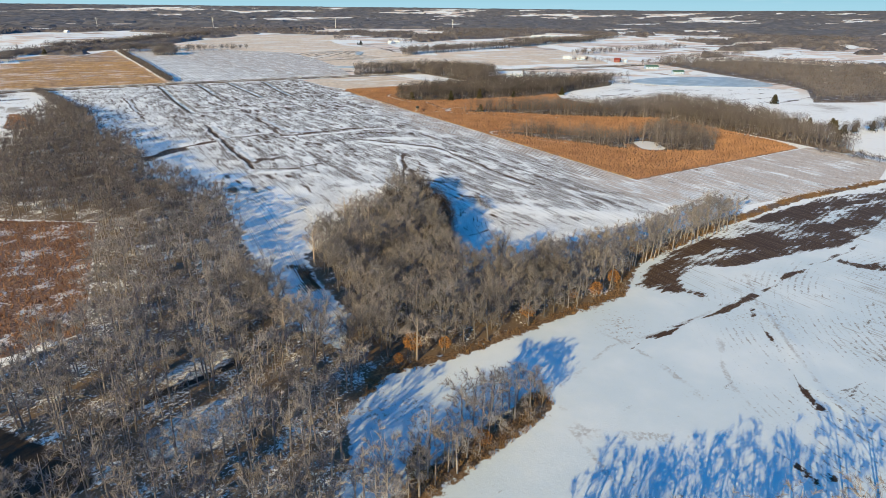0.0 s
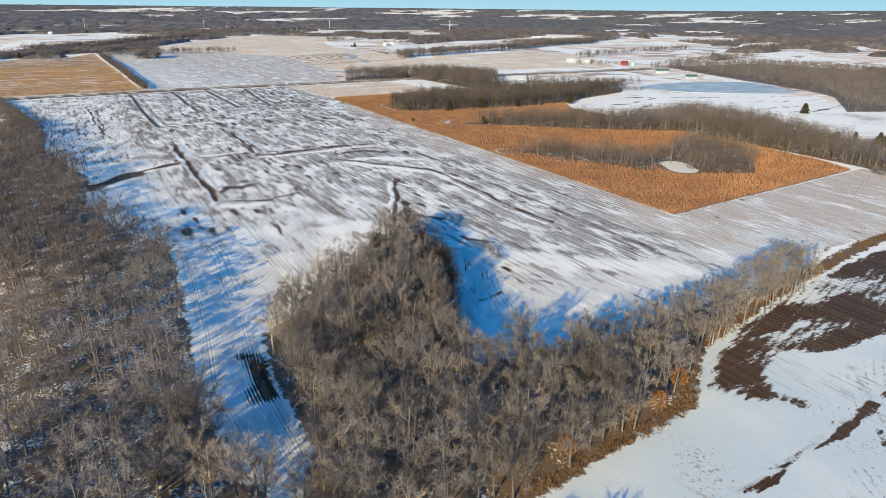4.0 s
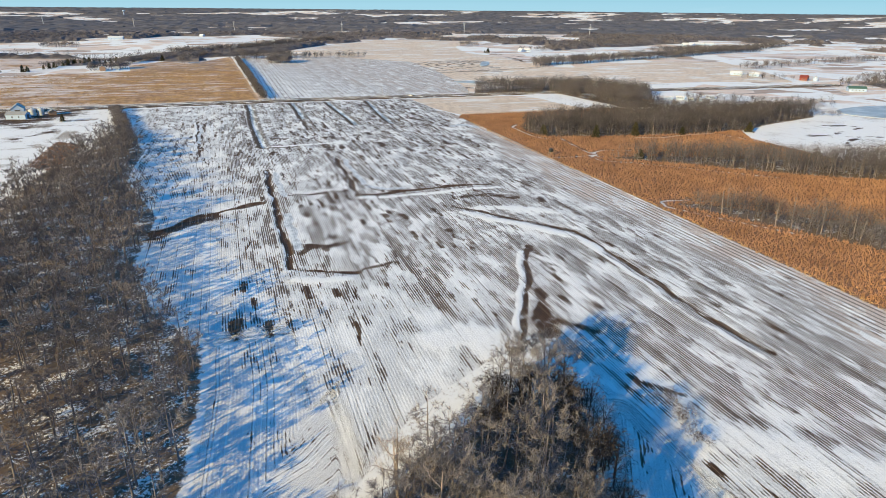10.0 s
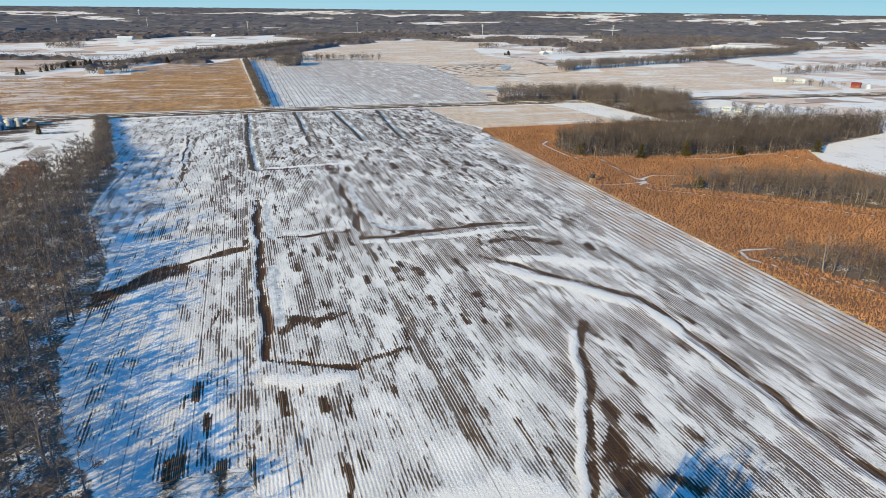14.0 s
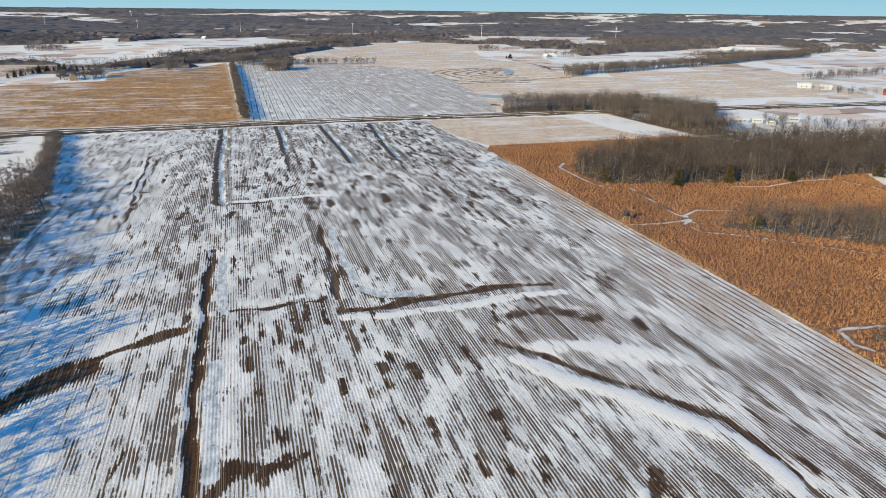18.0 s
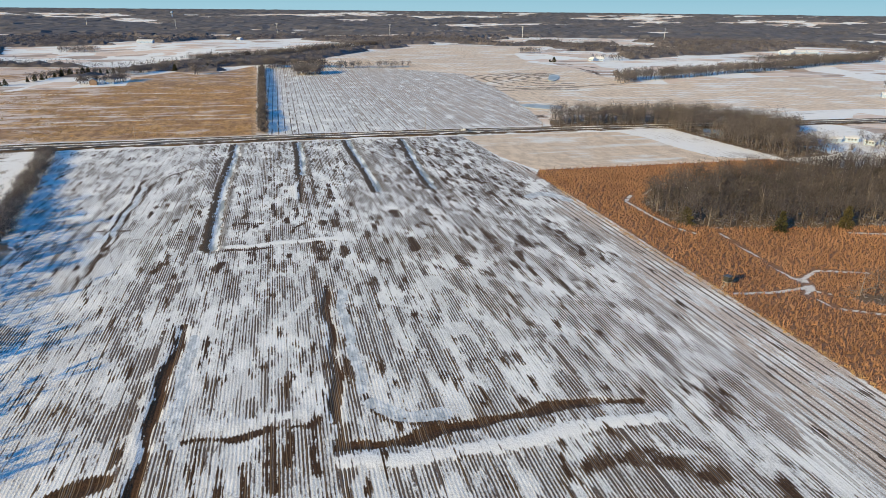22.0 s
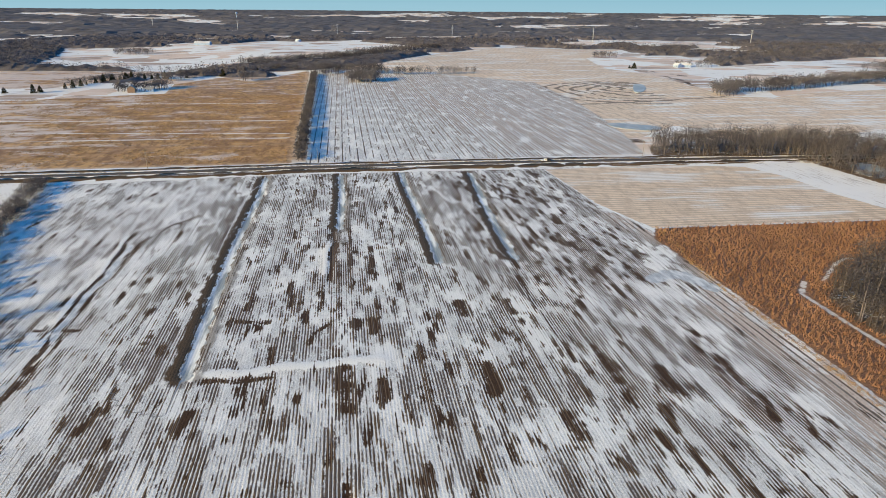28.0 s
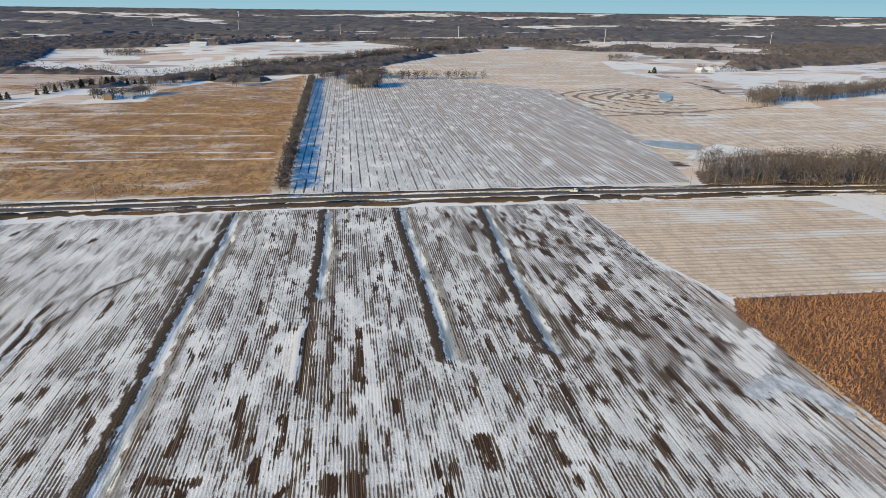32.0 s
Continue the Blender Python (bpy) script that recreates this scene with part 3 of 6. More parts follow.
    dark = g.math("MAXIMUM", dark, g.sub(g.mul(soil_a, g.ramp(g.noise(p, 0.13, 4, 0.65), 0.30, 0.56, 1.35, 2.6)), 1.05))
    dark = g.add(dark, g.add(g.add(g.mul(clod, 1.3), g.mul(grain, 1.5)), g.add(g.mul(per_row, 0.35), g.mul(stripe, 0.35))))
    dark = g.sub(dark, g.add(g.mul(drift, 0.7), g.add(g.mul(pale, 0.4), g.mul(strip, 0.3))))
    dark = g.sub(dark, g.ramp(Y, 740.0, 760.0, 0.0, 0.9))
    dark_m = g.ramp(dark, -0.05, 0.25)
    bare_m = g.ramp(bare, -0.24, 0.46)
    snow = g.mix(mid, (0.94, 0.945, 0.93), (0.85, 0.86, 0.86))
    speck = g.ramp(g.noise(p, 2.6, 4, 0.75), 0.36, 0.64)
    residue = g.mix(speck, (0.019, 0.010, 0.005), (0.124, 0.066, 0.033))
    residue = g.mix(strip, residue, g.mix(speck, (0.40, 0.31, 0.25), (0.76, 0.65, 0.56)))
    soil = g.mix(g.add(g.mul(speck, 0.6), g.mul(fine, 0.3)), (0.016, 0.009, 0.004), (0.118, 0.060, 0.025))
    soil = g.mix(g.mul(g.ramp(stripe, 0.55, 0.9), g.ramp(g.add(per_row, g.mul(grain, 0.8)), -0.25, 0.2)), soil, (0.20, 0.135, 0.078))
    # thin grey snow speckled by stubble, whole white snow on the drifts and along single rows
    sheer = g.mix(g.ramp(g.noise(g.scaled(p, (5.5, 2.6, 0.1)), 1.0, 3, 0.7), 0.40, 0.60), (0.47, 0.478, 0.482), (0.92, 0.93, 0.93))
    whole = g.math("MAXIMUM", drift, g.ramp(g.add(smooth, g.mul(grain, 0.25)), 0.50, 0.62))
    cover = g.mix(whole, sheer, snow)
    crest = g.mul(g.mul(g.ramp(stripe, -0.92, -0.62, 1.0, 0.0), g.ramp(per_row, 0.16, 0.22)), g.ramp(g.add(gap, g.mul(grain, 0.3)), 0.34, 0.46))
    row_c = g.mix(dark_m, g.mix(g.mul(bare_m, 0.92), cover, residue), soil)
    row_c = g.mix(g.mul(crest, g.mul(g.ramp(dark_m, 0.2, 0.9, 0.9, 0.15), g.ramp(strip, 0.0, 0.6, 1.0, 0.2))), row_c, (0.93, 0.935, 0.925))
    # drill lines on the thin strip
    line2 = g.mul(g.mul(g.ramp(g.math("SINE", g.mul(wob, 2 * math.pi / 2.286)), 0.55, 0.85), g.ramp(g.add(gap, g.mul(grain, 0.35)), 0.38, 0.50)), strip)
    row_c = g.mix(g.mul(line2, g.ramp(Y, 222.0, 240.0, 0.35, 0.9)), row_c, (0.065, 0.045, 0.033))
    # drainage ditches: grassy bank, icy floor
    d = g.add(g.mul(g.attr("ditch"), 0.72), g.mul(g.sub(g.noise(p, 0.22, 4, 0.6), 0.5), 3.0))
    ban = g.noise(g.scaled(p, (0.35, 0.07, 0.1)), 1.0, 4, 0.6)
    bank = g.mul(g.mul(g.ramp(d, -3.2, -2.6), g.ramp(d, -1.0, -0.6, 1.0, 0.0)), g.ramp(ban, 0.30, 0.42))
    floor = g.mul(g.ramp(d, -0.7, -0.3), g.ramp(d, 1.3, 1.8, 1.0, 0.0))
    far_bank = g.mul(g.mul(g.ramp(d, 1.3, 1.7), g.ramp(d, 3.0, 4.2, 1.0, 0.0)), g.ramp(g.noise(g.scaled(p, (0.3, 0.06, 0.1)), 1.0, 3), 0.36, 0.48))
    row_c = g.mix(bank, row_c, g.mix(speck, (0.045, 0.029, 0.017), (0.16, 0.102, 0.052)))
    # ice and snow, tinted blue-white for the shade of the bank
    row_c = g.mix(floor, row_c, g.mix(g.ramp(g.noise(g.scaled(p, (0.3, 0.05, 0.1)), 1.0, 3), 0.42, 0.6), (0.26, 0.32, 0.38), (0.74, 0.80, 0.86)))
    row_c = g.mix(g.mul(far_bank, 0.65), row_c, g.mix(speck, (0.045, 0.035, 0.028), (0.15, 0.115, 0.085)))
    pool = g.ramp(g.add(g.attr("ice"), g.add(g.mul(g.sub(g.noise(p, 0.25, 4, 0.65), 0.5), 1.6), g.mul(grain, 0.5))), 0.52, 0.70)
    slush = g.mix(g.ramp(g.noise(g.scaled(p, (0.5, 0.2, 0.1)), 1.0, 4, 0.65), 0.40, 0.60), (0.44, 0.50, 0.56), (0.80, 0.84, 0.88))
    slush = g.mix(g.ramp(g.noise(p, 0.6, 4, 0.7), 0.60, 0.68), slush, (0.10, 0.075, 0.055))
    row_c = g.mix(g.mul(pool, 0.9), row_c, slush)
    # open snow with grass tips and tracks
    tips = g.ramp(g.add(g.mul(g.mul(g.ramp(X, -24.0, -14.0, 1.0, 0.0), g.ramp(Y, 430.0, 560.0)), g.ramp(g.noise(p, 0.05, 4, 0.65), 0.40, 0.60, 0.0, 0.2)), g.add(g.noise(p, 0.9, 6, 0.75), g.mul(g.sub(g.noise(p, 0.03, 3), 0.5), 0.9))), 0.66, 0.76)
    # bluish grey put into the southern snow's colour for its weaker sunlight
    dim_snow = g.mix(g.mul(g.ramp(g.noise(p, 0.03, 4, 0.6), 0.30, 0.58, 0.6, 1.0), g.ramp(Y, 130.0, 165.0, 1.0, 0.0)), snow, (0.60, 0.685, 0.74))
    base = g.mix(g.mul(tips, 0.75), dim_snow, g.mix(fine, (0.16, 0.11, 0.07), (0.34, 0.26, 0.17)))
    ghost = g.noise(g.scaled(p, (1.25, 0.07, 0.1), 0.62), 1.0, 4, 0.65)
    base = g.mix(g.mul(g.ramp(g.add(ghost, g.mul(g.sub(g.noise(p, 0.02, 3), 0.5), 0.9)), 0.60, 0.70), g.ramp(X, 125.0, 175.0, 0.0, 0.6)), base, (0.25, 0.20, 0.15))
    arc = g.node("VectorMath", operation="DISTANCE")
    g.put(arc.inputs[0], p)
    arc.inputs[1].default_value = (235.0, 20.0, 0.0)
    ring = g.math("SINE", g.mul(arc.outputs[1], 2 * math.pi / 1.9))
    rings = g.mul(g.ramp(g.add(g.mul(ring, 0.45), g.add(g.mul(lump, 2.2), g.mul(g.sub(g.noise(p, 0.05, 3), 0.5), 2.0))), 0.42, 0.62), g.mul(g.ramp(g.sub(X, g.mul(Y, 0.75)), 58.0, 84.0), g.ramp(Y, 104.0, 118.0, 1.0, 0.0)))
    base = g.mix(g.mul(g.mul(rings, g.ramp(g.noise(p, 0.45, 4, 0.7), 0.45, 0.58)), 0.7), base, (0.17, 0.125, 0.085))
    melt = g.mul(g.ramp(g.add(g.attr("melt"), g.mul(lump, 3.0)), 0.1, 0.7, 1.0, 0.0), g.ramp(mid, 0.4, 0.6))
    base = g.mix(g.mul(melt, 0.55), base, (0.30, 0.27, 0.25))
    drawn_e = g.math("SINE", g.add(g.mul(g.sub(Y, g.mul(X, 0.29)), 2 * math.pi / 2.1), g.mul(mid, 5.0)))
    bs = g.ramp(g.add(g.mul(soil_a, 1.4), g.add(g.add(g.mul(g.sub(g.noise(g.scaled(p, (0.028, 0.11, 0.1), -0.28), 1.0, 6, 0.72), 0.5), 4.2), g.mul(drawn_e, 0.09)), g.add(g.mul(lump, 1.3), g.mul(g.sub(g.noise(p, 0.06, 4, 0.6), 0.5), 1.6)))), 0.72, 1.05)
    # far parcels of stubble, ploughland and snow
    bent = g.node("VectorMath", operation="MULTIPLY_ADD")
    warp = g.node("TexNoise")
    g.put(warp.inputs["Vector"], p)
    warp.inputs["Scale"].default_value, warp.inputs["Detail"].default_value = 0.008, 4.0
    g.put(bent.inputs[0], warp.outputs["Color"]), g.put(bent.inputs[2], p)
    bent.inputs[1].default_value = (90.0, 90.0, 0.0)
    cells = g.node("TexVoronoi")
    g.put(cells.inputs["Vector"], g.scaled(bent.outputs[0], (0.0042, 0.0034, 0.01), 0.2))
    tint = g.node("SeparateColor")
    g.put(tint.inputs[0], cells.outputs["Color"])
    afar = g.attr("afar")
    lines = g.noise(g.scaled(p, (0.006, 0.05, 0.1), 0.15), 1.0, 4, 0.6)
    parcel = g.mix(g.ramp(tint.outputs[0], 0.45, 0.5), snow, g.mix(g.ramp(tint.outputs[1], 0.6, 0.65), (0.76, 0.62, 0.52), (0.46, 0.35, 0.28)))
    parcel = g.mix(g.ramp(g.add(lines, g.mul(lump, 0.3)), 0.50, 0.62), parcel, snow)
    parcel = g.mix(g.ramp(lines, 0.36, 0.30), parcel, (0.13, 0.10, 0.075))
    parcel = g.mix(g.mul(g.ramp(g.noise(g.scaled(p, (0.03, 0.06, 0.1)), 1.0, 5, 0.7), 0.54, 0.68), 0.4), parcel, (0.28, 0.22, 0.18))
    base = g.mix(afar, base, parcel)
    base = g.mix(bs, base, soil)
    # tan stubble in long bands, thin snow between
    tan_n = g.add(g.noise(g.scaled(p, (0.012, 0.10, 0.1)), 1.0, 5, 0.65), g.mul(lump, 0.25))
    gold = g.attr("gold")
    straw = g.mix(gold, g.mix(fine, (0.75, 0.59, 0.44), (0.92, 0.78, 0.62)), g.mix(g.ramp(g.noise(g.scaled(p, (0.035, 0.05, 0.1)), 1.0, 4, 0.6), 0.42, 0.6), (0.60, 0.365, 0.155), (0.38, 0.225, 0.12)))
    blot = g.noise(g.scaled(p, (0.20, 0.085, 0.1)), 1.0, 6, 0.75)
    drill = g.noise(g.scaled(p, (0.02, 0.9, 0.1)), 1.0, 3, 0.6)
    straw = g.mix(g.mul(g.ramp(blot, 0.47, 0.57), g.ramp(gold, 0.0, 1.0, 0.35, 0.85)), straw, g.mix(gold, (0.40, 0.30, 0.22), (0.25, 0.138, 0.062)))
    straw = g.mix(g.mul(g.ramp(drill, 0.5, 0.62), 0.30), straw, (0.34, 0.25, 0.165))
    wide = g.noise(g.scaled(p, (0.03, 0.075, 0.1)), 1.0, 5, 0.72)
    lane = g.math("SINE", g.add(g.mul(Y, 2 * math.pi / 34.0), g.mul(wide, 2.2)))
    thaw = g.mix(gold, g.add(tan_n, g.mul(g.sub(big, 0.5), 0.6)), g.add(g.add(wide, g.mul(g.sub(big, 0.5), 0.5)), g.add(g.ramp(X, -230.0, 60.0, 0.10, -0.07), g.mul(clod, 0.35))))
    tan = g.mix(g.mul(g.ramp(thaw, g.ramp(gold, 0.0, 1.0, 0.50, 0.48), g.ramp(gold, 0.0, 1.0, 0.64, 0.61)), g.ramp(gold, 0.0, 1.0, 0.8, 0.72)), straw, g.mix(gold, snow, (0.78, 0.70, 0.66)))
    drills = g.mul(g.ramp(g.add(g.math("SINE", g.mul(wob, 2 * math.pi / 9.144)), g.mul(clod, 1.6)), 0.35, 0.9), g.ramp(gap, 0.42, 0.55))
    tan = g.mix(g.mul(g.mul(drills, g.ramp(Y, 740.0, 760.0)), g.ramp(gold, 0.0, 1.0, 0.30, 0.0)), tan, (0.22, 0.165, 0.125))
    drawn = g.ramp(g.add(g.math("SINE", g.mul(g.add(Y, g.mul(X, 0.035)), 2 * math.pi / 3.05)), g.mul(clod, 2.4)), 0.1, 0.9)
    tan = g.mix(g.mul(g.mul(drawn, 0.45), g.mul(g.ramp(Y, 735.0, 745.0, 1.0, 0.0), g.ramp(gold, 0.0, 1.0, 1.0, 0.0))), tan, (0.36, 0.27, 0.175))
    tan = g.mix(g.ramp(g.add(soil_a, g.mul(clod, 1.0)), 0.45, 0.7, 0.0, 0.85), tan, (0.17, 0.125, 0.085))
    corn = g.mix(g.ramp(fine, 0.35, 0.65), (0.135, 0.073, 0.046), (0.35, 0.205, 0.128))
    corn = g.mix(g.mul(g.ramp(g.add(g.noise(p, 0.10, 4, 0.65), g.mul(lump, 0.5)), 0.52, 0.64), g.ramp(X, -6.0, 0.0, 0.75, 0.0)), corn, snow)
    litter = g.mix(g.ramp(g.add(g.noise(p, 0.12, 5, 0.6), g.mul(lump, 1.3)), g.ramp(X, 48.0, 56.0, 0.53, 0.61), g.ramp(X, 48.0, 56.0, 0.68, 0.75)), g.mix(fine, (0.075, 0.054, 0.039), (0.25, 0.18, 0.125)), snow)
    litter = g.mix(g.ramp(g.add(g.attr("glade"), g.mul(ragged, 0.8)), -0.6, 1.0, 0.0, 0.9), litter, g.mix(g.ramp(fine, 0.42, 0.62), snow, (0.30, 0.235, 0.17)))
    litter = g.mix(g.ramp(g.add(g.attr("mire"), g.mul(ragged, 0.5)), -0.3, 0.5), litter, g.mix(fine, (0.016, 0.012, 0.009), (0.06, 0.045, 0.032)))
    grass = g.mix(g.ramp(fine, 0.35, 0.65), (0.085, 0.052, 0.030), (0.24, 0.155, 0.088))
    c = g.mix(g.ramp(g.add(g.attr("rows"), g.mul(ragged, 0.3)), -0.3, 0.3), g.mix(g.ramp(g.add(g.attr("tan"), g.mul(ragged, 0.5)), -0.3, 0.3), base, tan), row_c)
    c = g.mix(g.ramp(g.add(g.attr("corn"), g.mul(ragged, 0.5)), -0.3, 0.3), c, corn)
    c = g.mix(g.ramp(g.add(g.attr("wood"), ragged), -0.5, 0.5), c, litter)
    c = g.mix(g.ramp(g.add(g.attr("grass"), g.mul(ragged, 1.2)), 0.1, 0.9), c, grass)
    c = g.mix(g.ramp(g.add(g.attr("track"), g.mul(ragged, 0.25)), -0.2, 0.4, 0.75, 0.0), c, g.mix(g.ramp(clod, 0.08, 0.25, 0.0, 0.8), snow, residue))
    in_rows = g.ramp(g.attr("rows"), 0.0, 2.0)
    g.bump(g.add(g.mul(g.mul(stripe, 0.12), g.mul(in_rows, g.ramp(drift, 0.1, 0.8, 1.0, 0.3))), g.mul(fine, g.ramp(in_rows, 0.0, 1.0, 0.45, 1.0))), 0.5, 0.2)
    return g.done(c, 0.75, 0.25)


GROUND = ground_material()


def build_ground():
    xs = np.concatenate([np.arange(-100, 25, 2.4), np.arange(25, 246, 0.9), np.arange(246, 461, 2.4)])
    ys = np.concatenate([np.arange(-40, 30, 1.6), np.arange(30, 158, 0.9), np.arange(158, 732, 1.05), np.arange(732, 763, 1.5)])
    px, py, quads = grid(xs, ys)
    v = ground_values(px, py)
    pz = np.zeros(px.shape)
    pz -= 0.5 * np.clip(1 - np.abs(v["ditch"] - 0.4) / 2.8, 0, 1)
    pz += 0.16 * v["drift"] - 1.4 * np.clip(v["soil"] - 0.78, 0, 1) * (py < 735) * (py > 158)
    zone = np.zeros(px.shape, int)
    zone[v["rows"] > 0] = 1
    zone[v["corn"] > 0] = 2
    zone[v["tan"] > 0] = 3
    zone[v["wood"] > 0] = 4
    zone[(v["corn"] > 0) & (px < 200)] = 5
    fz = zone[quads[:, 0]]
    for k, (name, label, cat) in enumerate((("ground", "open snowy ground with grass tips and tracks", "ground"),
                                            ("row_field", "harvested row-crop field with patchy snow and bare soil", "field"),
                                            ("corn_field", "dry orange-brown field of standing stalks", "field"),
                                            ("stubble_field", "pale tan stubble field with thin snow", "field"),
                                            ("forest_floor", "brown leaf litter and patchy snow under trees", "ground"),
                                            ("prairie_field", "dry orange-brown grass field beside the woods", "field"))):
        tagged(sheet_mesh(name, px, py, pz, quads[fz == k], v, GROUND), label, cat, kind="structure")
    # the land farther off, coarser
    px, py, quads = grid(np.arange(-1080, 1450.1, 9.5), np.arange(-320, 2180.1, 9.5))
    cx, cy = px[quads].mean(1), py[quads].mean(1)
    keep = ~((cx > -96) & (cx < 456) & (cy > -36) & (cy < 758))
    for x0, x1, y0, y1, name, label in ((-230, 560, 757, 1200, "ground_north", "stubble and snowy fields beyond the road"), (462, 800, 330, 620, "ground_east", "snowy terraces round a frozen lake")):
        keep &= ~((cx > x0 + 8) & (cx < x1 - 8) & (cy > y0 + 8) & (cy < y1 - 8))
        fx, fy, fq = grid(np.arange(x0, x1 + 0.1, 4.0), np.arange(y0, y1 + 0.1, 4.0))
        tagged(sheet_mesh(name, fx, fy, land(fx, fy) - 0.015, fq, ground_values(fx, fy), GROUND), label, "ground", kind="structure")
    pz = land(px, py) - 0.03
    tagged(sheet_mesh("ground_mid", px, py, pz, quads[keep], ground_values(px, py), GROUND), "snowy farmland with fields and copses", "ground", kind="structure")
    px, py, quads = grid(np.arange(-6450, 6600.1, 90.0), np.arange(-4200, 6400.1, 90.0))
    cx, cy = px[quads].mean(1), py[quads].mean(1)
    keep = ~((cx > -1000) & (cx < 1380) & (cy > -250) & (cy < 2110))
    v = {k: np.full(px.shape, -20.0) for k in ("rows", "corn", "tan", "wood", "grass")}
    zero = np.zeros(px.shape)
    v.update(afar=zero + 1, ice=zero, glade=zero - 9, mire=zero - 9, soil=zero, drift=zero, gold=zero, thin=zero, strip=zero, ditch=zero + 15, track=zero + 9, melt=zero + 9)
    tagged(sheet_mesh("ground_far", px, py, land(px, py) - 1.2 * (np.hypot(px - 90, py - 250) < 2600), quads[keep], v, GROUND), "distant snowy land rising to the horizon", "ground", kind="structure")


build_ground()


# ---- trees ----
def tube(path, radii, sides, V, F):
    """A bent tapered tube through the points of path."""
    path = [Vector(p) for p in path]
    rings = []
    for k, (p, r) in enumerate(zip(path, radii)):
        d = (path[min(k + 1, len(path) - 1)] - path[max(k - 1, 0)]).normalized()
        a = d.orthogonal().normalized()
        b = d.cross(a)
        start = len(V)
        for s in range(sides):
            w = 2 * math.pi * s / sides
            V.append(tuple(p + (a * math.cos(w) + b * math.sin(w)) * r))
        rings.append(start)
    for r0, r1 in zip(rings, rings[1:]):
        for s in range(sides):
            F.append((r0 + s, r0 + (s + 1) % sides, r1 + (s + 1) % sides, r1 + s))


def blade(s, w, width, length, V, F, rng):
    """One thin twig, stalk or leaf blade."""
    side = w.orthogonal().normalized()
    side.rotate(Matrix.Rotation(rng.uniform(0, 6.3), 3, w))
    n = len(V)
    V.extend((tuple(s - side * width), tuple(s + side * width), tuple(s + w * length)))
    F.append((n, n + 1, n + 2))


def bare_tree(seed, height, spread, limbs, branches, twigs, twig_width, twig_length, stout=1.0):
    """Trunk and crown of a leafless tree, as vertices and faces."""
    rng = random.Random(seed)
    tv, tf, cv, cf = [], [], [], []
    lean = Vector((rng.uniform(-0.8, 0.8), rng.uniform(-0.8, 0.8), 0))
    fork = height * rng.uniform(0.3, 0.42)
    top = lean + Vector((0, 0, height * 0.82))
    axis = [Vector((0, 0, -0.3)), lean * 0.3 + Vector((0, 0, fork * 0.5)), lean * 0.6 + Vector((0, 0, fork)), top]
    r = height * 0.0135 * stout
    tube(axis, (r * 1.3, r, r * 0.8, r * 0.15), 6, tv, tf)
    centre, radii = lean * 0.7 + Vector((0, 0, height * 0.57)), Vector((spread, spread, height * 0.43))
    ends = []
    for i in range(limbs):
        f = rng.uniform(0.0, 1.0)
        base = axis[1].lerp(top, 0.04 + 0.7 * f)
        ang, lift = i * 2.4 + rng.uniform(-0.5, 0.5), rng.uniform(-0.55, 1.0)
        d = Vector((math.cos(ang) * math.cos(lift), math.sin(ang) * math.cos(lift), math.sin(lift)))
        tip = centre + Vector((d.x * radii.x, d.y * radii.y, d.z * radii.z)) * rng.uniform(0.7, 0.92)
        if tip.z < base.z + 0.6:
            tip.z = base.z + 0.6
        mid = base.lerp(tip, 0.5) + Vector((d.x, d.y, -0.3)) * spread * 0.1
        tube((base, mid, tip), (r * 0.32, r * 0.2, r * 0.06), 4, tv, tf)
        ends.append((base, mid, tip))
    sub = []
    for i in range(branches):
        b, m, t = ends[i % len(ends)]
        f = rng.uniform(0.3, 1.0)
        p = b.lerp(m, f * 2) if f < 0.5 else m.lerp(t, f * 2 - 1)
        d = ((t - b).normalized() * 0.8 + Vector((rng.gauss(0, 0.7), rng.gauss(0, 0.7), rng.gauss(0.25, 0.5)))).normalized()
        q = p + d * spread * rng.uniform(0.25, 0.5)
        tube((p, q), (r * 0.14, r * 0.05), 3, cv, cf)
        sub.append((p, q, d))
    for i in range(twigs):
        p, q, d = sub[i % len(sub)]
        s = p.lerp(q, rng.uniform(0.15, 1.0))
        w = (d * 0.7 + Vector((rng.gauss(0, 0.8), rng.gauss(0, 0.8), rng.gauss(0.2, 0.7)))).normalized()
        blade(s, w, twig_width * rng.uniform(0.6, 1.2), twig_length * rng.uniform(0.5, 1.3), cv, cf, rng)
    return (tv, tf), (cv, cf)


def leaf_crown(seed, height, spread, count, size, low=0.35, cone=False):
    """Small leaf sprays in an uneven crown."""
    rng = random.Random(seed)
    V, F = [], []
    lobes = [(rng.uniform(0, 6.3), rng.uniform(0.2, 0.9), rng.uniform(0.75, 1.15)) for _ in range(7)]
    for i in range(count):
        f = rng.random() ** (1.4 if cone else 0.8)
        a = rng.uniform(0, 6.3)
        if cone:
            r = spread * (1 - f) ** 0.75 * (0.75 + 0.35 * math.sin(a * 3 + f * 17 + seed)) * rng.uniform(0.6, 1.0)
        else:
            l = rng.choice(lobes)
            a = l[0] + rng.gauss(0, 0.5)
            r = spread * l[2] * math.sqrt(max(0.05, 1 - (2 * f - 0.9) ** 2)) * rng.uniform(0.4, 1.0)
        p = Vector((math.cos(a) * r, math.sin(a) * r, height * (low + (1 - low) * f)))
        w = (Vector((math.cos(a), math.sin(a), 0.2 if cone else 0.0)) + Vector((rng.gauss(0, 0.6), rng.gauss(0, 0.6), rng.gauss(0, 0.5)))).normalized()
        blade(p, w, size * rng.uniform(0.3, 0.5), size * rng.uniform(0.7, 1.4), V, F, rng)
    return V, F


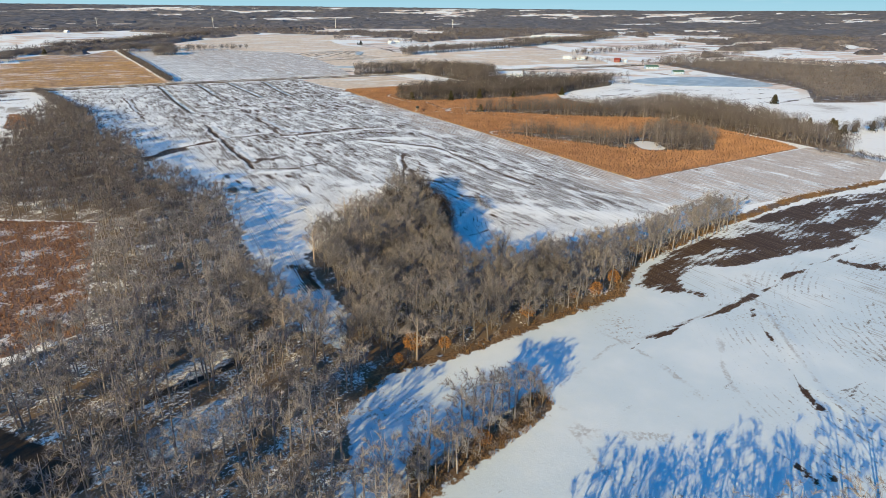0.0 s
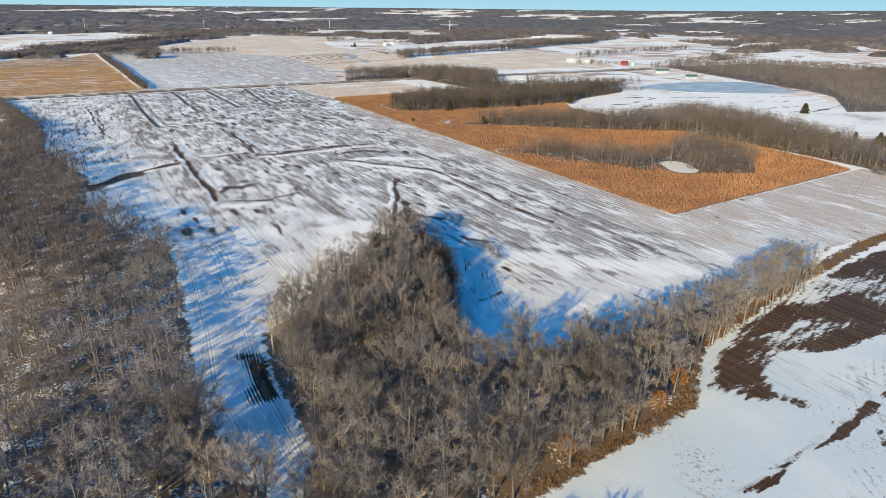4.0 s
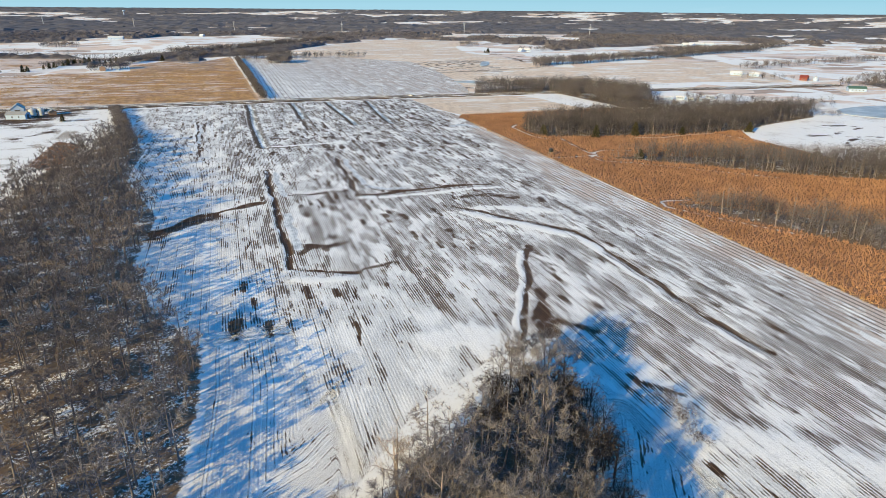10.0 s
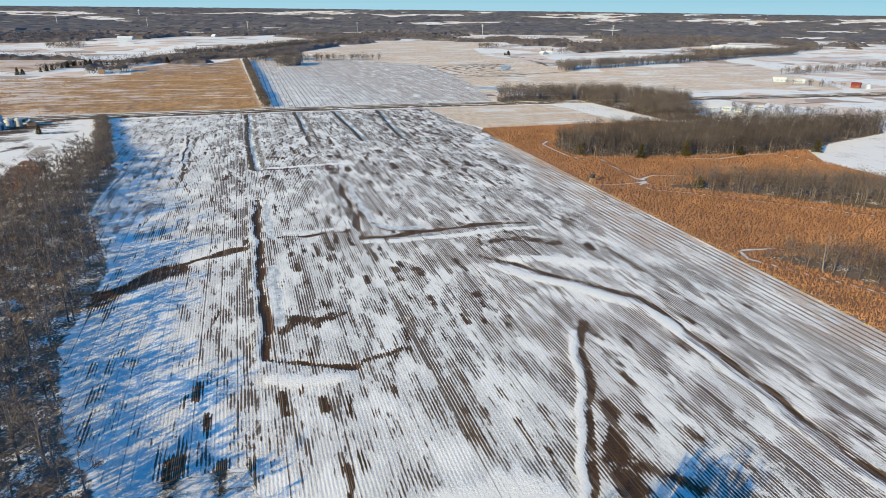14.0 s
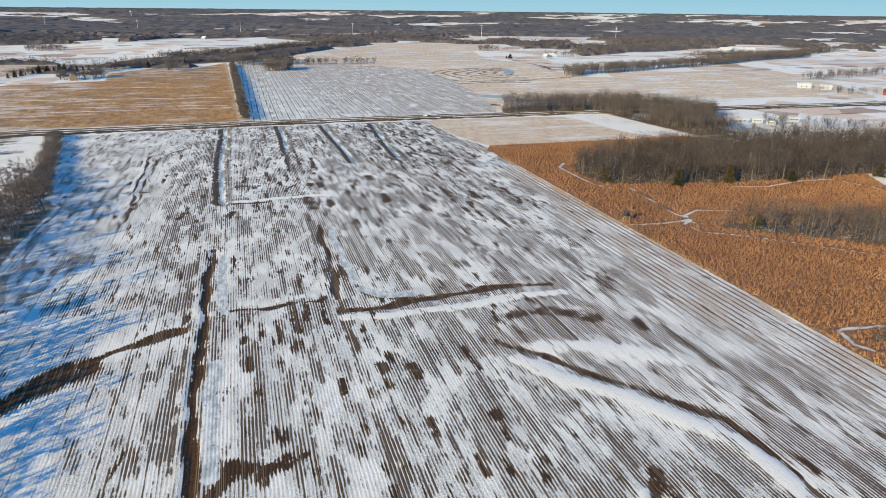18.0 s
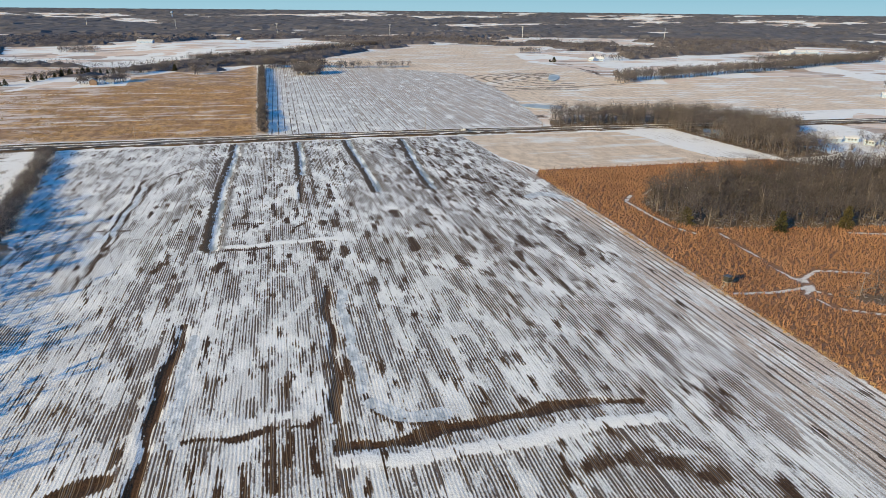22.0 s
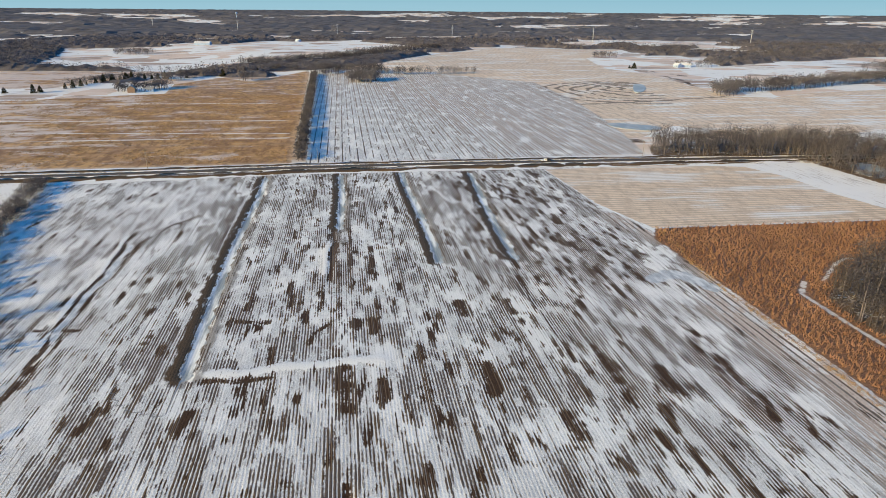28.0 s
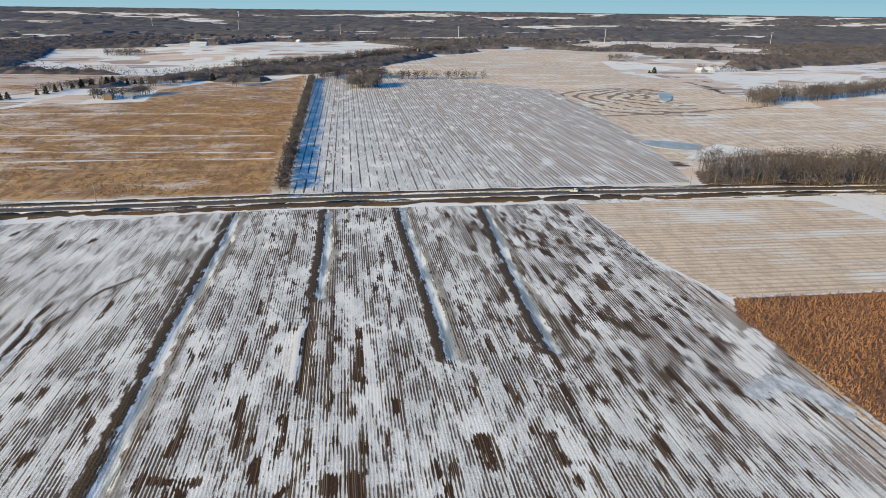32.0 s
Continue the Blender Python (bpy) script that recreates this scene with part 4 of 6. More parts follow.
def mesh_of(name, vf, material):
    me = bpy.data.meshes.new(name)
    me.from_pydata(vf[0], [], vf[1])
    me.materials.append(material)
    return me


def part(name, vf, material, parent, label=""):
    ob = new(name, mesh_of(name, vf, material))
    ob.parent = parent
    return tagged(ob, label)


def bark_material(name, a, b, clump=0.07, mottle=1.3):
    g = Nodes(name)
    tone = g.node("ObjectInfo").outputs["Random"]
    isle = g.node("NewGeometry").outputs["Random Per Island"]
    n = g.noise(g.pos(), 0.6, 3, 0.6)
    big = g.noise(g.pos(), clump, 4, 0.65)
    f = g.math("ADD", g.add(g.mul(tone, 0.3), g.mul(isle, 0.3)), g.add(g.mul(g.sub(n, 0.4), 0.6), g.mul(g.sub(big, 0.5), mottle)), True)
    return g.done(g.mix(f, a, b), 0.9, 0.12)


BARK = bark_material("bark", (0.058, 0.054, 0.058), (0.225, 0.208, 0.217))
TWIGS = bark_material("twigs", (0.078, 0.074, 0.079), (0.345, 0.321, 0.336))
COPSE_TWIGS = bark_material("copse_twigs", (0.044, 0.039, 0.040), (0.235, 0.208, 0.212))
FAR_TWIGS = bark_material("far_twigs", (0.055, 0.052, 0.060), (0.22, 0.20, 0.21), 0.035, 1.8)
# haze of the farthest woods, mixed into their twig colour
HAZE_TWIGS = bark_material("haze_twigs", (0.070, 0.070, 0.080), (0.21, 0.20, 0.216), 0.02, 1.7)
DARK_SHADED_TWIGS = bark_material("dark_shaded_twigs", (0.026, 0.022, 0.021), (0.085, 0.07, 0.062))
STEMS = bark_material("stems", (0.12, 0.105, 0.105), (0.33, 0.295, 0.295))
PALE_BARK = bark_material("pale_bark", (0.22, 0.185, 0.17), (0.40, 0.35, 0.33))
RUST_LEAF = bark_material("rust_leaf", (0.16, 0.075, 0.03), (0.36, 0.19, 0.08))
CEDAR = bark_material("cedar", (0.028, 0.032, 0.018), (0.10, 0.082, 0.042))
STALKS = bark_material("stalks", (0.152, 0.080, 0.050), (0.44, 0.255, 0.160))
GOLD_GRASS = bark_material("gold_grass", (0.31, 0.20, 0.10), (0.58, 0.40, 0.215))
DRY_GRASS = bark_material("dry_grass", (0.10, 0.062, 0.036), (0.28, 0.18, 0.10))


def scatter(poly, spacing, seed, margin=0.0, avoid=()):
    """Uneven places inside an outline."""
    rng = np.random.default_rng(seed)
    xs, ys = [p[0] for p in poly], [p[1] for p in poly]
    px, py = (a.ravel() for a in np.meshgrid(np.arange(min(xs), max(xs), spacing), np.arange(min(ys), max(ys), spacing)))
    px, py = px + rng.uniform(-0.5, 0.5, px.shape) * spacing, py + rng.uniform(-0.5, 0.5, px.shape) * spacing
    ok = inside(px, py, poly) > margin
    for a in avoid:
        ok &= inside(px, py, a) < 1.0
    return list(zip(px[ok].tolist(), py[ok].tolist()))


def beside(line, width, spacing, seed):
    """Uneven places along a line."""
    rng = random.Random(seed)
    out = []
    for (ax, ay), (bx, by) in zip(line, line[1:]):
        n = math.hypot(bx - ax, by - ay)
        for k in range(max(1, round(n * max(1.0, width / spacing) / spacing))):
            f, o = rng.random(), rng.uniform(-0.5, 0.5) * width
            out.append((ax + (bx - ax) * f - (by - ay) / n * o, ay + (by - ay) * f + (bx - ax) / n * o))
    return out


def joined(name, variants, places, material, seed, low=0.75, high=1.15, lift=0.0):
    """Many alike growths as one mesh."""
    rng = np.random.default_rng(seed)
    pts = np.array(places)
    ground = land(pts[:, 0], pts[:, 1]) + lift
    pick = rng.integers(len(variants), size=len(pts))
    V, F3, F4, n = [], [], [], 0
    for k, (v, f3, f4) in enumerate(variants):
        m = pick == k
        c = m.sum()
        s, a, t = rng.uniform(low, high, c), rng.uniform(0, 6.28, c), rng.uniform(0.9, 1.1, c)
        ca, sa = (np.cos(a) * s)[:, None], (np.sin(a) * s)[:, None]
        V.append(np.stack([pts[m, 0][:, None] + v[:, 0] * ca - v[:, 1] * sa, pts[m, 1][:, None] + v[:, 0] * sa + v[:, 1] * ca, ground[m][:, None] + v[:, 2] * (s * t)[:, None]], -1).reshape(-1, 3))
        off = (n + np.arange(c) * len(v))[:, None, None]
        F3.append((f3[None] + off).reshape(-1, 3)), F4.append((f4[None] + off).reshape(-1, 4))
        n += c * len(v)
    V, F3, F4 = np.concatenate(V), np.concatenate(F3), np.concatenate(F4)
    me = bpy.data.meshes.new(name)
    loops = np.concatenate([F3.ravel(), F4.ravel()])
    starts = np.concatenate([np.arange(len(F3)) * 3, len(F3) * 3 + np.arange(len(F4)) * 4])
    me.vertices.add(len(V)), me.loops.add(len(loops)), me.polygons.add(len(starts))
    me.vertices.foreach_set("co", V.astype(np.float32).ravel())
    me.loops.foreach_set("vertex_index", loops.astype(np.int32))
    me.polygons.foreach_set("loop_start", starts.astype(np.int32))
    me.update(calc_edges=True)
    me.materials.append(material)
    return new(name, me)


def as_arrays(*pieces):
    v, faces = [], []
    for pv, pf in pieces:
        k = len(v)
        v += pv
        faces += [tuple(i + k for i in f) for f in pf]
    f3 = np.array([f for f in faces if len(f) == 3], int).reshape(-1, 3)
    f4 = np.array([f for f in faces if len(f) == 4], int).reshape(-1, 4)
    return np.array(v), f3, f4


def tuft(seed, blades, height, width, spread):
    rng = random.Random(seed)
    V, F = [], []
    for _ in range(blades):
        s = Vector((rng.uniform(-spread, spread), rng.uniform(-spread, spread), -0.05))
        w = Vector((rng.gauss(0, 0.35), rng.gauss(0, 0.35), 1)).normalized()
        blade(s, w, width * rng.uniform(0.6, 1.3), height * rng.uniform(0.6, 1.1), V, F, rng)
    return as_arrays((V, F))


def plant_near_woods():
    specs = ((15.0, 0.30, BARK), (13.0, 0.34, BARK), (14.0, 0.28, BARK), (11.5, 0.36, BARK), (15.5, 0.28, PALE_BARK), (12.5, 0.32, BARK))
    labels = ("leafless grey-brown tree with a tall fine crown", "leafless brown tree with a broad twiggy crown", "leafless grey tree with a narrow crown",
              "low leafless tree with a wide twiggy crown", "leafless tree with pale bark and bare limbs", "leafless brown tree with a rounded crown")
    kinds = []
    for k, (h, f, mat) in enumerate(specs):
        trunk, crown = bare_tree(k, h, h * f, 12, 80, (1700, 1750, 1600, 1700, 600, 1700)[k], 0.025, 1.2, 1.25 if k == 4 else 1.0)
        tree = tagged(new("tree"), labels[k], "tree", "trees of the creek woods")
        part("trunk", trunk, mat, tree), part("crown", crown, PALE_BARK if k == 4 else TWIGS, tree)
        kinds.append((tree, as_arrays(trunk, crown)))
    places = []
    for n, (poly, spacing) in enumerate(((PENINSULA, 4.5), (HEDGE_SPUR, 3.3), (WOOD_WEST, 5.4))):
        places += scatter(poly, spacing, n + 3, 0.5, (ORANGE_WEST, ORANGE_LANE, MIRE, *GLADES))
    places += [p for p in scatter(WOOD_WEST, 8.5, 15, 0.5, (ORANGE_WEST, ORANGE_LANE, MIRE, *GLADES)) if p[1] < 175]
    rng = random.Random(4)
    # gaps where the snowy floor shows through
    places = [p for p in places if noise.noise((p[0] * 0.06, p[1] * 0.06, 3)) > -0.42 or p[1] > 170]
    places += scatter(SOUTH_TREES, 4.6, 5)
    places += [(93, 231), (84, 222), (66, 206)] + beside([(112, 131), (160, 143), (216, 151.5), (226, 154)], 12, 4.6, 77)
    places.sort(key=lambda p: (p[1] < 66) * 500 + abs(p[0] - 80) + abs(p[1] - 160) * 0.8)
    first = set()
    for x, y in places[:290]:
        k = rng.choice((0, 1, 2, 3, 5, 0, 1, 2, 3, 5, 0, 1, 2, 3, 5, 0, 1, 4))
        tree = kinds[k][0]
        m = pose(x, y, 0, 0, 0, rng.uniform(0, 360))
        s = rng.uniform(0.78, 1.15) * (0.66 if 66 < y < 97 and x < 90 else 1.0)
        if k in first:
            tree = copy_thing(tree, m)
        else:
            tree.matrix_basis = m
            first.add(k)
        tree.scale = (s, s, s * rng.uniform(0.9, 1.1))
    for x, y, s in ((122, 247, 1.2), (127, 245, 1.1), (117.5, 244, 1.05), (130, 241, 1.15), (125, 241, 1.15), (119, 239, 1.1), (113, 241, 1.0)):
        tree = copy_thing(kinds[(0, 1, 5)[int(x) % 3]][0], pose(x, y, 0, 0, 0, x * 31))
        tree.scale = (s, s, s)
    rest = [as_arrays(*bare_tree(30 + k, (14.5, 13, 12, 15, 13.5)[k], (4.4, 4.5, 4.2, 4.3, 4.6)[k], 6, 18, 400, 0.055, 1.3)) for k in range(5)]
    close = [as_arrays(*bare_tree(36 + k, (14.5, 13, 12, 15, 13.5)[k], (4.2, 4.4, 4.0, 4.1, 4.4)[k], 7, 22, 420, 0.048, 1.3)) for k in range(5)]
    tagged(joined("woods", close, [p for p in places[290:] if p[1] < 210], TWIGS, 8), "leafless woods of grey-brown trees beside a creek", "woods", kind="stuff")
    tagged(joined("woods", rest, [p for p in places[290:] if 210 <= p[1] < 250], TWIGS, 8, 0.7, 1.2), "leafless woods of grey-brown trees beside a snowy field", "woods", kind="stuff")
    remote = [as_arrays(*bare_tree(46 + k, (14.5, 13, 12, 15, 13.5)[k], (4.4, 4.5, 4.2, 4.3, 4.6)[k], 6, 14, 270, 0.075, 1.35)) for k in range(5)]
    # from y 250 on, darker twigs also carry the shade on the wood's near side
    tagged(joined("woods", rest, [p for p in places[290:] if 250 <= p[1] < 320], COPSE_TWIGS, 8, 0.7, 1.2), "leafless woods of brown trees beside a snowy field, darkened for their shaded side", "woods", kind="stuff")
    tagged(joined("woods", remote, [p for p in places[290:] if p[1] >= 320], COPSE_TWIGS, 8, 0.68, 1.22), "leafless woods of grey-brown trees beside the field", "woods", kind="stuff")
    # trees that keep their rusty leaves
    trunk, _ = bare_tree(71, 6.5, 2.4, 8, 1, 1, 0.04, 1)
    oak = tagged(new("oak_tree"), "small oak keeping its dry rust-brown leaves", "tree", "rusty oaks at the wood's edge")
    part("trunk", trunk, BARK, oak), part("crown", leaf_crown(72, 6.5, 2.3, 620, 0.42), RUST_LEAF, oak)
    spots = ((136, 128), (125, 124), (140, 132), (62, 121), (57, 119), (70, 119), (58, 83), (160, 142), (118, 126), (98, 122))
    for n, (x, y) in enumerate(spots):
        t = copy_thing(oak, pose(x, y, 0, 0, 0, n * 77)) if n else oak
        t.matrix_basis = pose(x, y, 0, 0, 0, n * 77)
        s = rng.uniform(0.55, 1.1)
        t.scale = (s, s, s)
    # red cedars
    cedar = tagged(new("cedar_tree"), "dark evergreen cedar with a dense pointed crown", "tree", "cedars among the fields")
    trunk, _ = bare_tree(81, 6.5, 0.8, 3, 1, 1, 0.03, 0.5)
    part("trunk", trunk, BARK, cedar), part("crown", leaf_crown(82, 7.0, 2.3, 900, 0.6, 0.05, True), CEDAR, cedar)
    spots = [(452, 262), (470, 250), (482, 243), (500, 240), (446, 270), (561, 358), (463, 276), (461, 264), (478, 257), (469, 243), (427, 224), (-58, 672), (44, 84), (300, 505), (330, 503), (365, 497), (420, 492), (290, 440), (268, 522)]
    spots += [(-211, 1093), (-184, 1092), (-180, 1098), (-168, 1128), (-163, 1136), (-160, 1150), (-159, 1163), (-155, 1180), (-150, 1190), (-153, 1198), (-146, 1206), (-138, 1210), (-134, 1216), (-127, 1217), (-121, 1221), (-114, 1222), (-107, 1226), (-100, 1227), (-131, 1209), (-143, 1200), (-92, 1228), (-30, 1262), (10, 1290), (-70, 1240), (555, 1335), (560, 1330)]
    for n, (x, y) in enumerate(spots):
        t = copy_thing(cedar, pose(x, y, 0)) if n else cedar
        t.matrix_basis = pose(x, y, float(land(np.array([x]), np.array([y]))[0]), 0, 0, n * 77)
        s = rng.uniform(0.6, 1.35)
        t.scale = (s * rng.uniform(0.9, 1.7), s * rng.uniform(0.9, 1.6), s)


def slight(seed, height, spread, twigs, width, length, limbs=5):
    """A far tree: a stem and its twigs alone."""
    rng = random.Random(seed)
    V, F = [], []
    tube((Vector((0, 0, -0.3)), Vector((0.1, 0.1, height * 0.7))), (height * 0.018, height * 0.006), 3, V, F)
    for k in range(limbs):
        a = k * 1.3 + rng.random()
        tube((Vector((0, 0, height * rng.uniform(0.25, 0.5))), Vector((math.cos(a) * spread * 0.6, math.sin(a) * spread * 0.6, height * rng.uniform(0.6, 0.85)))), (height * 0.009, height * 0.003), 3, V, F)
    for _ in range(twigs):
        a, u, q = rng.uniform(0, 6.3), rng.uniform(-0.8, 1.0), rng.uniform(0.35, 0.95)
        f = math.sqrt(max(0.0, 1 - u * u)) * q
        s = Vector((math.cos(a) * f * spread, math.sin(a) * f * spread, height * (0.53 + 0.41 * u * q)))
        w = (Vector((math.cos(a) * f, math.sin(a) * f, u * 0.5 + 0.1)) * 0.6 + Vector((rng.gauss(0, 0.7), rng.gauss(0, 0.7), rng.gauss(0, 0.5)))).normalized()
        blade(s, w, width * rng.uniform(0.6, 1.2), length * rng.uniform(0.5, 1.2), V, F, rng)
    return as_arrays((V, F))


def plant_far_woods():
    mid = [slight(20 + k, 12.0, 4.0, 185, 0.092, 1.0, 4) for k in range(6)]
    low = [slight(50 + k, 12.0, 4.4, 44, 0.3, 1.9, 2) for k in range(5)]
    bush = [slight(40 + k, 4.6, 2.3, 70, 0.075, 1.2) for k in range(4)]
    scrub = [slight(45 + k, 4.6, 2.3, 20, 0.2, 1.5, 3) for k in range(4)]
    for n, (poly, spacing, label) in enumerate(((WOOD_A, 4.9, "leafless copse of grey-brown trees above the orange field"), (WOOD_B, 5.0, "leafless belt of grey-brown trees along a draw"),
                                                (WOOD_C, 5.0, "leafless thicket round a small snowy clearing"), (WOODLOT, 5.0, "leafless woodlot beside the road and a pond"),
                                                (WOOD_EAST, 8.0, "leafless grey-brown woods beyond the lake"))):
        tagged(joined("copse", low if n == 4 else mid, scatter(poly, spacing, 40 + n, 0.5, (ICE_POND,)), FAR_TWIGS if n == 4 else COPSE_TWIGS, n, *((0.95, 1.3), (0.95, 1.3), (0.65, 1.1), (1.05, 1.5), (0.7, 1.05))[n]), label, "woods", kind="stuff")
    groups = (("thicket", [(142, 1180), (150, 1215)], 36, 5, mid, 1.0, "round leafless thicket at a field's edge"), ("tree_line", [(164, 1285), (247, 1263), (300, 1262)], 14, 7, mid, 0.8, "leafless tree line along a field"),
              ("tree_line", [(80, 1320), (123, 1290), (175, 1300)], 40, 8, mid, 1.0, "leafless trees at the end of the hedgerow"), ("tree_line", [(-23, 1398), (34, 1451), (99, 1483), (162, 1553), (249, 1724), (327, 1811)], 34, 8, mid, 1.0, "long curving belt of leafless trees"),
              ("tree_line", [(9, 1212), (-4, 1216)], 20, 6, mid, 0.9, "clump of leafless trees on a field rise"), ("tree_line", [(-89, 1194), (-56, 1271), (-20, 1300), (30, 1345), (80, 1350)], 14, 6, mid, 0.75, "leafless tree line along a farm lane"),
              ("tree_line", [(-310, 1335), (-107, 1325)], 8, 9, mid, 0.6, "sparse row of small leafless trees"), ("tree_line", [(-298, 1718), (-230, 1682)], 34, 9, mid, 0.9, "small grove in a snowy field"),
              ("tree_line", [(512, 1004), (530, 1040), (587, 1042), (730, 1106), (900, 1160), (1200, 1300)], 26, 7, mid, 1.0, "leafless belt of trees between snowy fields"), ("tree_line", [(586, 1567), (628, 1544)], 12, 6, mid, 0.9, "short row of leafless trees"),
              ("tree_line", [(640, 1360), (690, 1345), (720, 1350)], 16, 9, mid, 0.9, "trees round a distant farmhouse"), ("tree_line", [(490, 650), (520, 625), (560, 600), (600, 575)], 26, 7, mid, 0.75, "leafless trees behind the sheds"),
              ("tree_line", [(700, 806), (711, 796), (737, 780), (745, 762)], 12, 6, mid, 0.7, "trees round a distant farmyard"), ("tree_line", [(-112, 1104), (-75, 1110), (-70, 1140)], 16, 5, mid, 0.75, "bare yard trees round a farmhouse"), ("tree_line", [(-170, 1150), (-150, 1215), (-100, 1235), (-60, 1250)], 14, 5, mid, 0.6, "bare trees among cedars along a farmstead"),
              ("tree_line", [(530, 545), (555, 530)], 12, 5, bush, 1.2, "brush on the lake shore"), ("tree_line", [(430, 640), (450, 625), (500, 600), (545, 560)], 16, 6, mid, 0.7, "leafless trees along a farm track"),
              ("tree_line", [(800, 900), (950, 960), (1200, 1010)], 30, 8, mid, 0.9, "leafless tree belt between far fields"), ("tree_line", [(900, 1250), (1100, 1300), (1400, 1420)], 40, 9, mid, 0.9, "leafless tree belt between far fields"),
              ("tree_line", [(760, 690), (900, 760), (1150, 820)], 40, 8, mid, 0.8, "leafless tree belt beyond the lake"), ("tree_line", [(-420, 1000), (-300, 1010), (-200, 1040)], 12, 8, mid, 0.6, "sparse leafless tree line"), ("hedgerow", [(94.5, 762), (89.5, 1000), (84, 1290)], 5, 1.7, scrub, 1.25, "dense leafless hedgerow between two fields"), ("brush", [(268, 512), (264, 535), (268, 554), (285, 570)], 5, 3.0, bush, 0.6, "bare brush at the copse edge"),
              ("brush", [(-30, 726), (-24, 700), (-14, 640), (0, 566)], 9, 2.0, bush, 1.1, "bare brush along the field edge"), ("tree_line", [(444, 262), (455, 246), (486, 238), (515, 238), (560, 240)], 16, 5, mid, 0.75, "bare trees and cedars along a snowy lane"), ("brush", [(394, 222), (399, 201), (396, 178)], 12, 3, bush, 0.9, "bare brush by a field corner"),
              ("brush", [(392, 735), (400, 690), (398, 640)], 9, 3.2, bush, 0.8, "bare brush along a field edge"))
    for n, (name, line, width, spacing, kind, size, label) in enumerate(groups):
        kind = low if kind is mid and line[0][1] > 1000 else kind
        tagged(joined(name, kind, beside(line, width, spacing * (0.72 if line[0][1] > 1000 else 1), 60 + n), FAR_TWIGS if line[0][1] > 1000 else COPSE_TWIGS, n, size * (0.95 if line[0][1] > 1000 else 0.75), size * (1.45 if line[0][1] > 1000 else 1.2)), label, "trees", kind="stuff")
    pale = [as_arrays(bare_tree(500 + k, 14.0, 3.6, 6, 1, 1, 0.02, 0.5, 1.25)[0]) for k in range(5)]
    stems = [p for poly, gap in ((WOOD_A, 12.0), (WOOD_B, 10.0), (WOOD_C, 12.0)) for p in scatter(poly, gap, 87, 0.0, (ICE_POND,))]
    tagged(joined("pale_trees", pale, stems, STEMS, 86, 0.65, 1.1), "pale-barked bare trees standing among the copses", "trees", kind="stuff")
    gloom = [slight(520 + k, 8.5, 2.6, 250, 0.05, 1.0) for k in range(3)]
    # near-black twigs put the shade of the wood's east side into the colour
    tagged(joined("thicket", gloom, beside([(103, 226), (115, 237), (126, 235), (123, 218), (115, 200), (107, 186), (100, 172), (96, 162)], 8, 2.6, 521), DARK_SHADED_TWIGS, 522, 0.8, 1.5), "dense thicket at the tip of the woods, darkened for their shaded side", "brush", kind="stuff")
    tagged(joined("brush", gloom, beside([(52, 192), (55, 184), (55, 174)], 4, 2.0, 523), DARK_SHADED_TWIGS, 524, 0.2, 0.4), "dark brush heap beside the woods", "brush", kind="stuff")
    fill = [p for poly in (WOOD_A, WOOD_B, WOOD_C, WOODLOT) for p in scatter(poly, 5.0, 88, 0.0, (ICE_POND,))]
    tagged(joined("copse_brush", scrub, fill, COPSE_TWIGS, 89, 0.7, 1.3), "dense bare brush under the copses", "brush", kind="stuff")
    tagged(joined("brush", bush, beside([(148, 231), (150.5, 226), (148, 218), (145, 212)], 4, 2.0, 90) + [(131, 263), (129, 261), (133, 262)], COPSE_TWIGS, 90, 0.45, 0.9), "small brown brush clump in the field", "brush", kind="stuff")
    # underbrush of the near woods
    under = [p for p in scatter(PENINSULA, 5.0, 91) + [q for q in scatter(WOOD_WEST, 6.6, 92, 0.5, (ORANGE_WEST, ORANGE_LANE, MIRE, *GLADES)) if q[1] < 190 or q[0] % 2 < 0.8] + scatter(SPUR_GRASS, 3.6, 93)]
    tagged(joined("underbrush", bush, under, TWIGS, 94, 0.35, 0.75), "bare brown brush under the trees", "brush", kind="stuff")
    grass = [tuft(k, 9, 1.0, 0.09, 0.4) for k in range(4)]
    tagged(joined("dry_grass", grass, [q for q in scatter(GRASS_EDGE, 1.15, 95) + scatter(SPUR_GRASS, 1.0, 96) if noise.noise((q[0] * 0.15, q[1] * 0.15, 9)) > -0.12], DRY_GRASS, 97), "rust-brown dry grass along the woods", "grass", kind="stuff")
    tagged(joined("dry_grass", grass, beside([(246, 625), (239, 580), (238.5, 547), (237.5, 505), (239, 472), (241, 400), (241, 300), (241, 222)], 2.4, 1.0, 110), GOLD_GRASS, 111, 0.5, 0.9), "pale dry grass along the edge of the row field", "grass", kind="stuff")
    corn = [tuft(10 + k, 6, 1.55, 0.15, 0.45) for k in range(5)]
    stalks = scatter(CORN, 1.25, 98, 0.6, (WOOD_A, WOOD_B, WOOD_C))
    px, py = np.array(stalks).T
    clear = np.full(px.shape, 9.0)
    for width, line in SNOW_TRACKS:
        clear = np.minimum(clear, along(px, py, line) - width)
    stalks = [p for p, c in zip(stalks, clear) if c > 0.4]
    tagged(joined("corn_stalks", corn, stalks, STALKS, 99, 0.7, 1.2), "dry orange-brown stalks covering the field", "crop", kind="stuff")
    tagged(joined("prairie_grass", corn, scatter(ORANGE_WEST, 1.5, 100, 0.6) + scatter(ORANGE_LANE, 1.5, 101, 0.6), STALKS, 102, 0.6, 1.0), "dry orange grass beside the woods", "grass", kind="stuff")


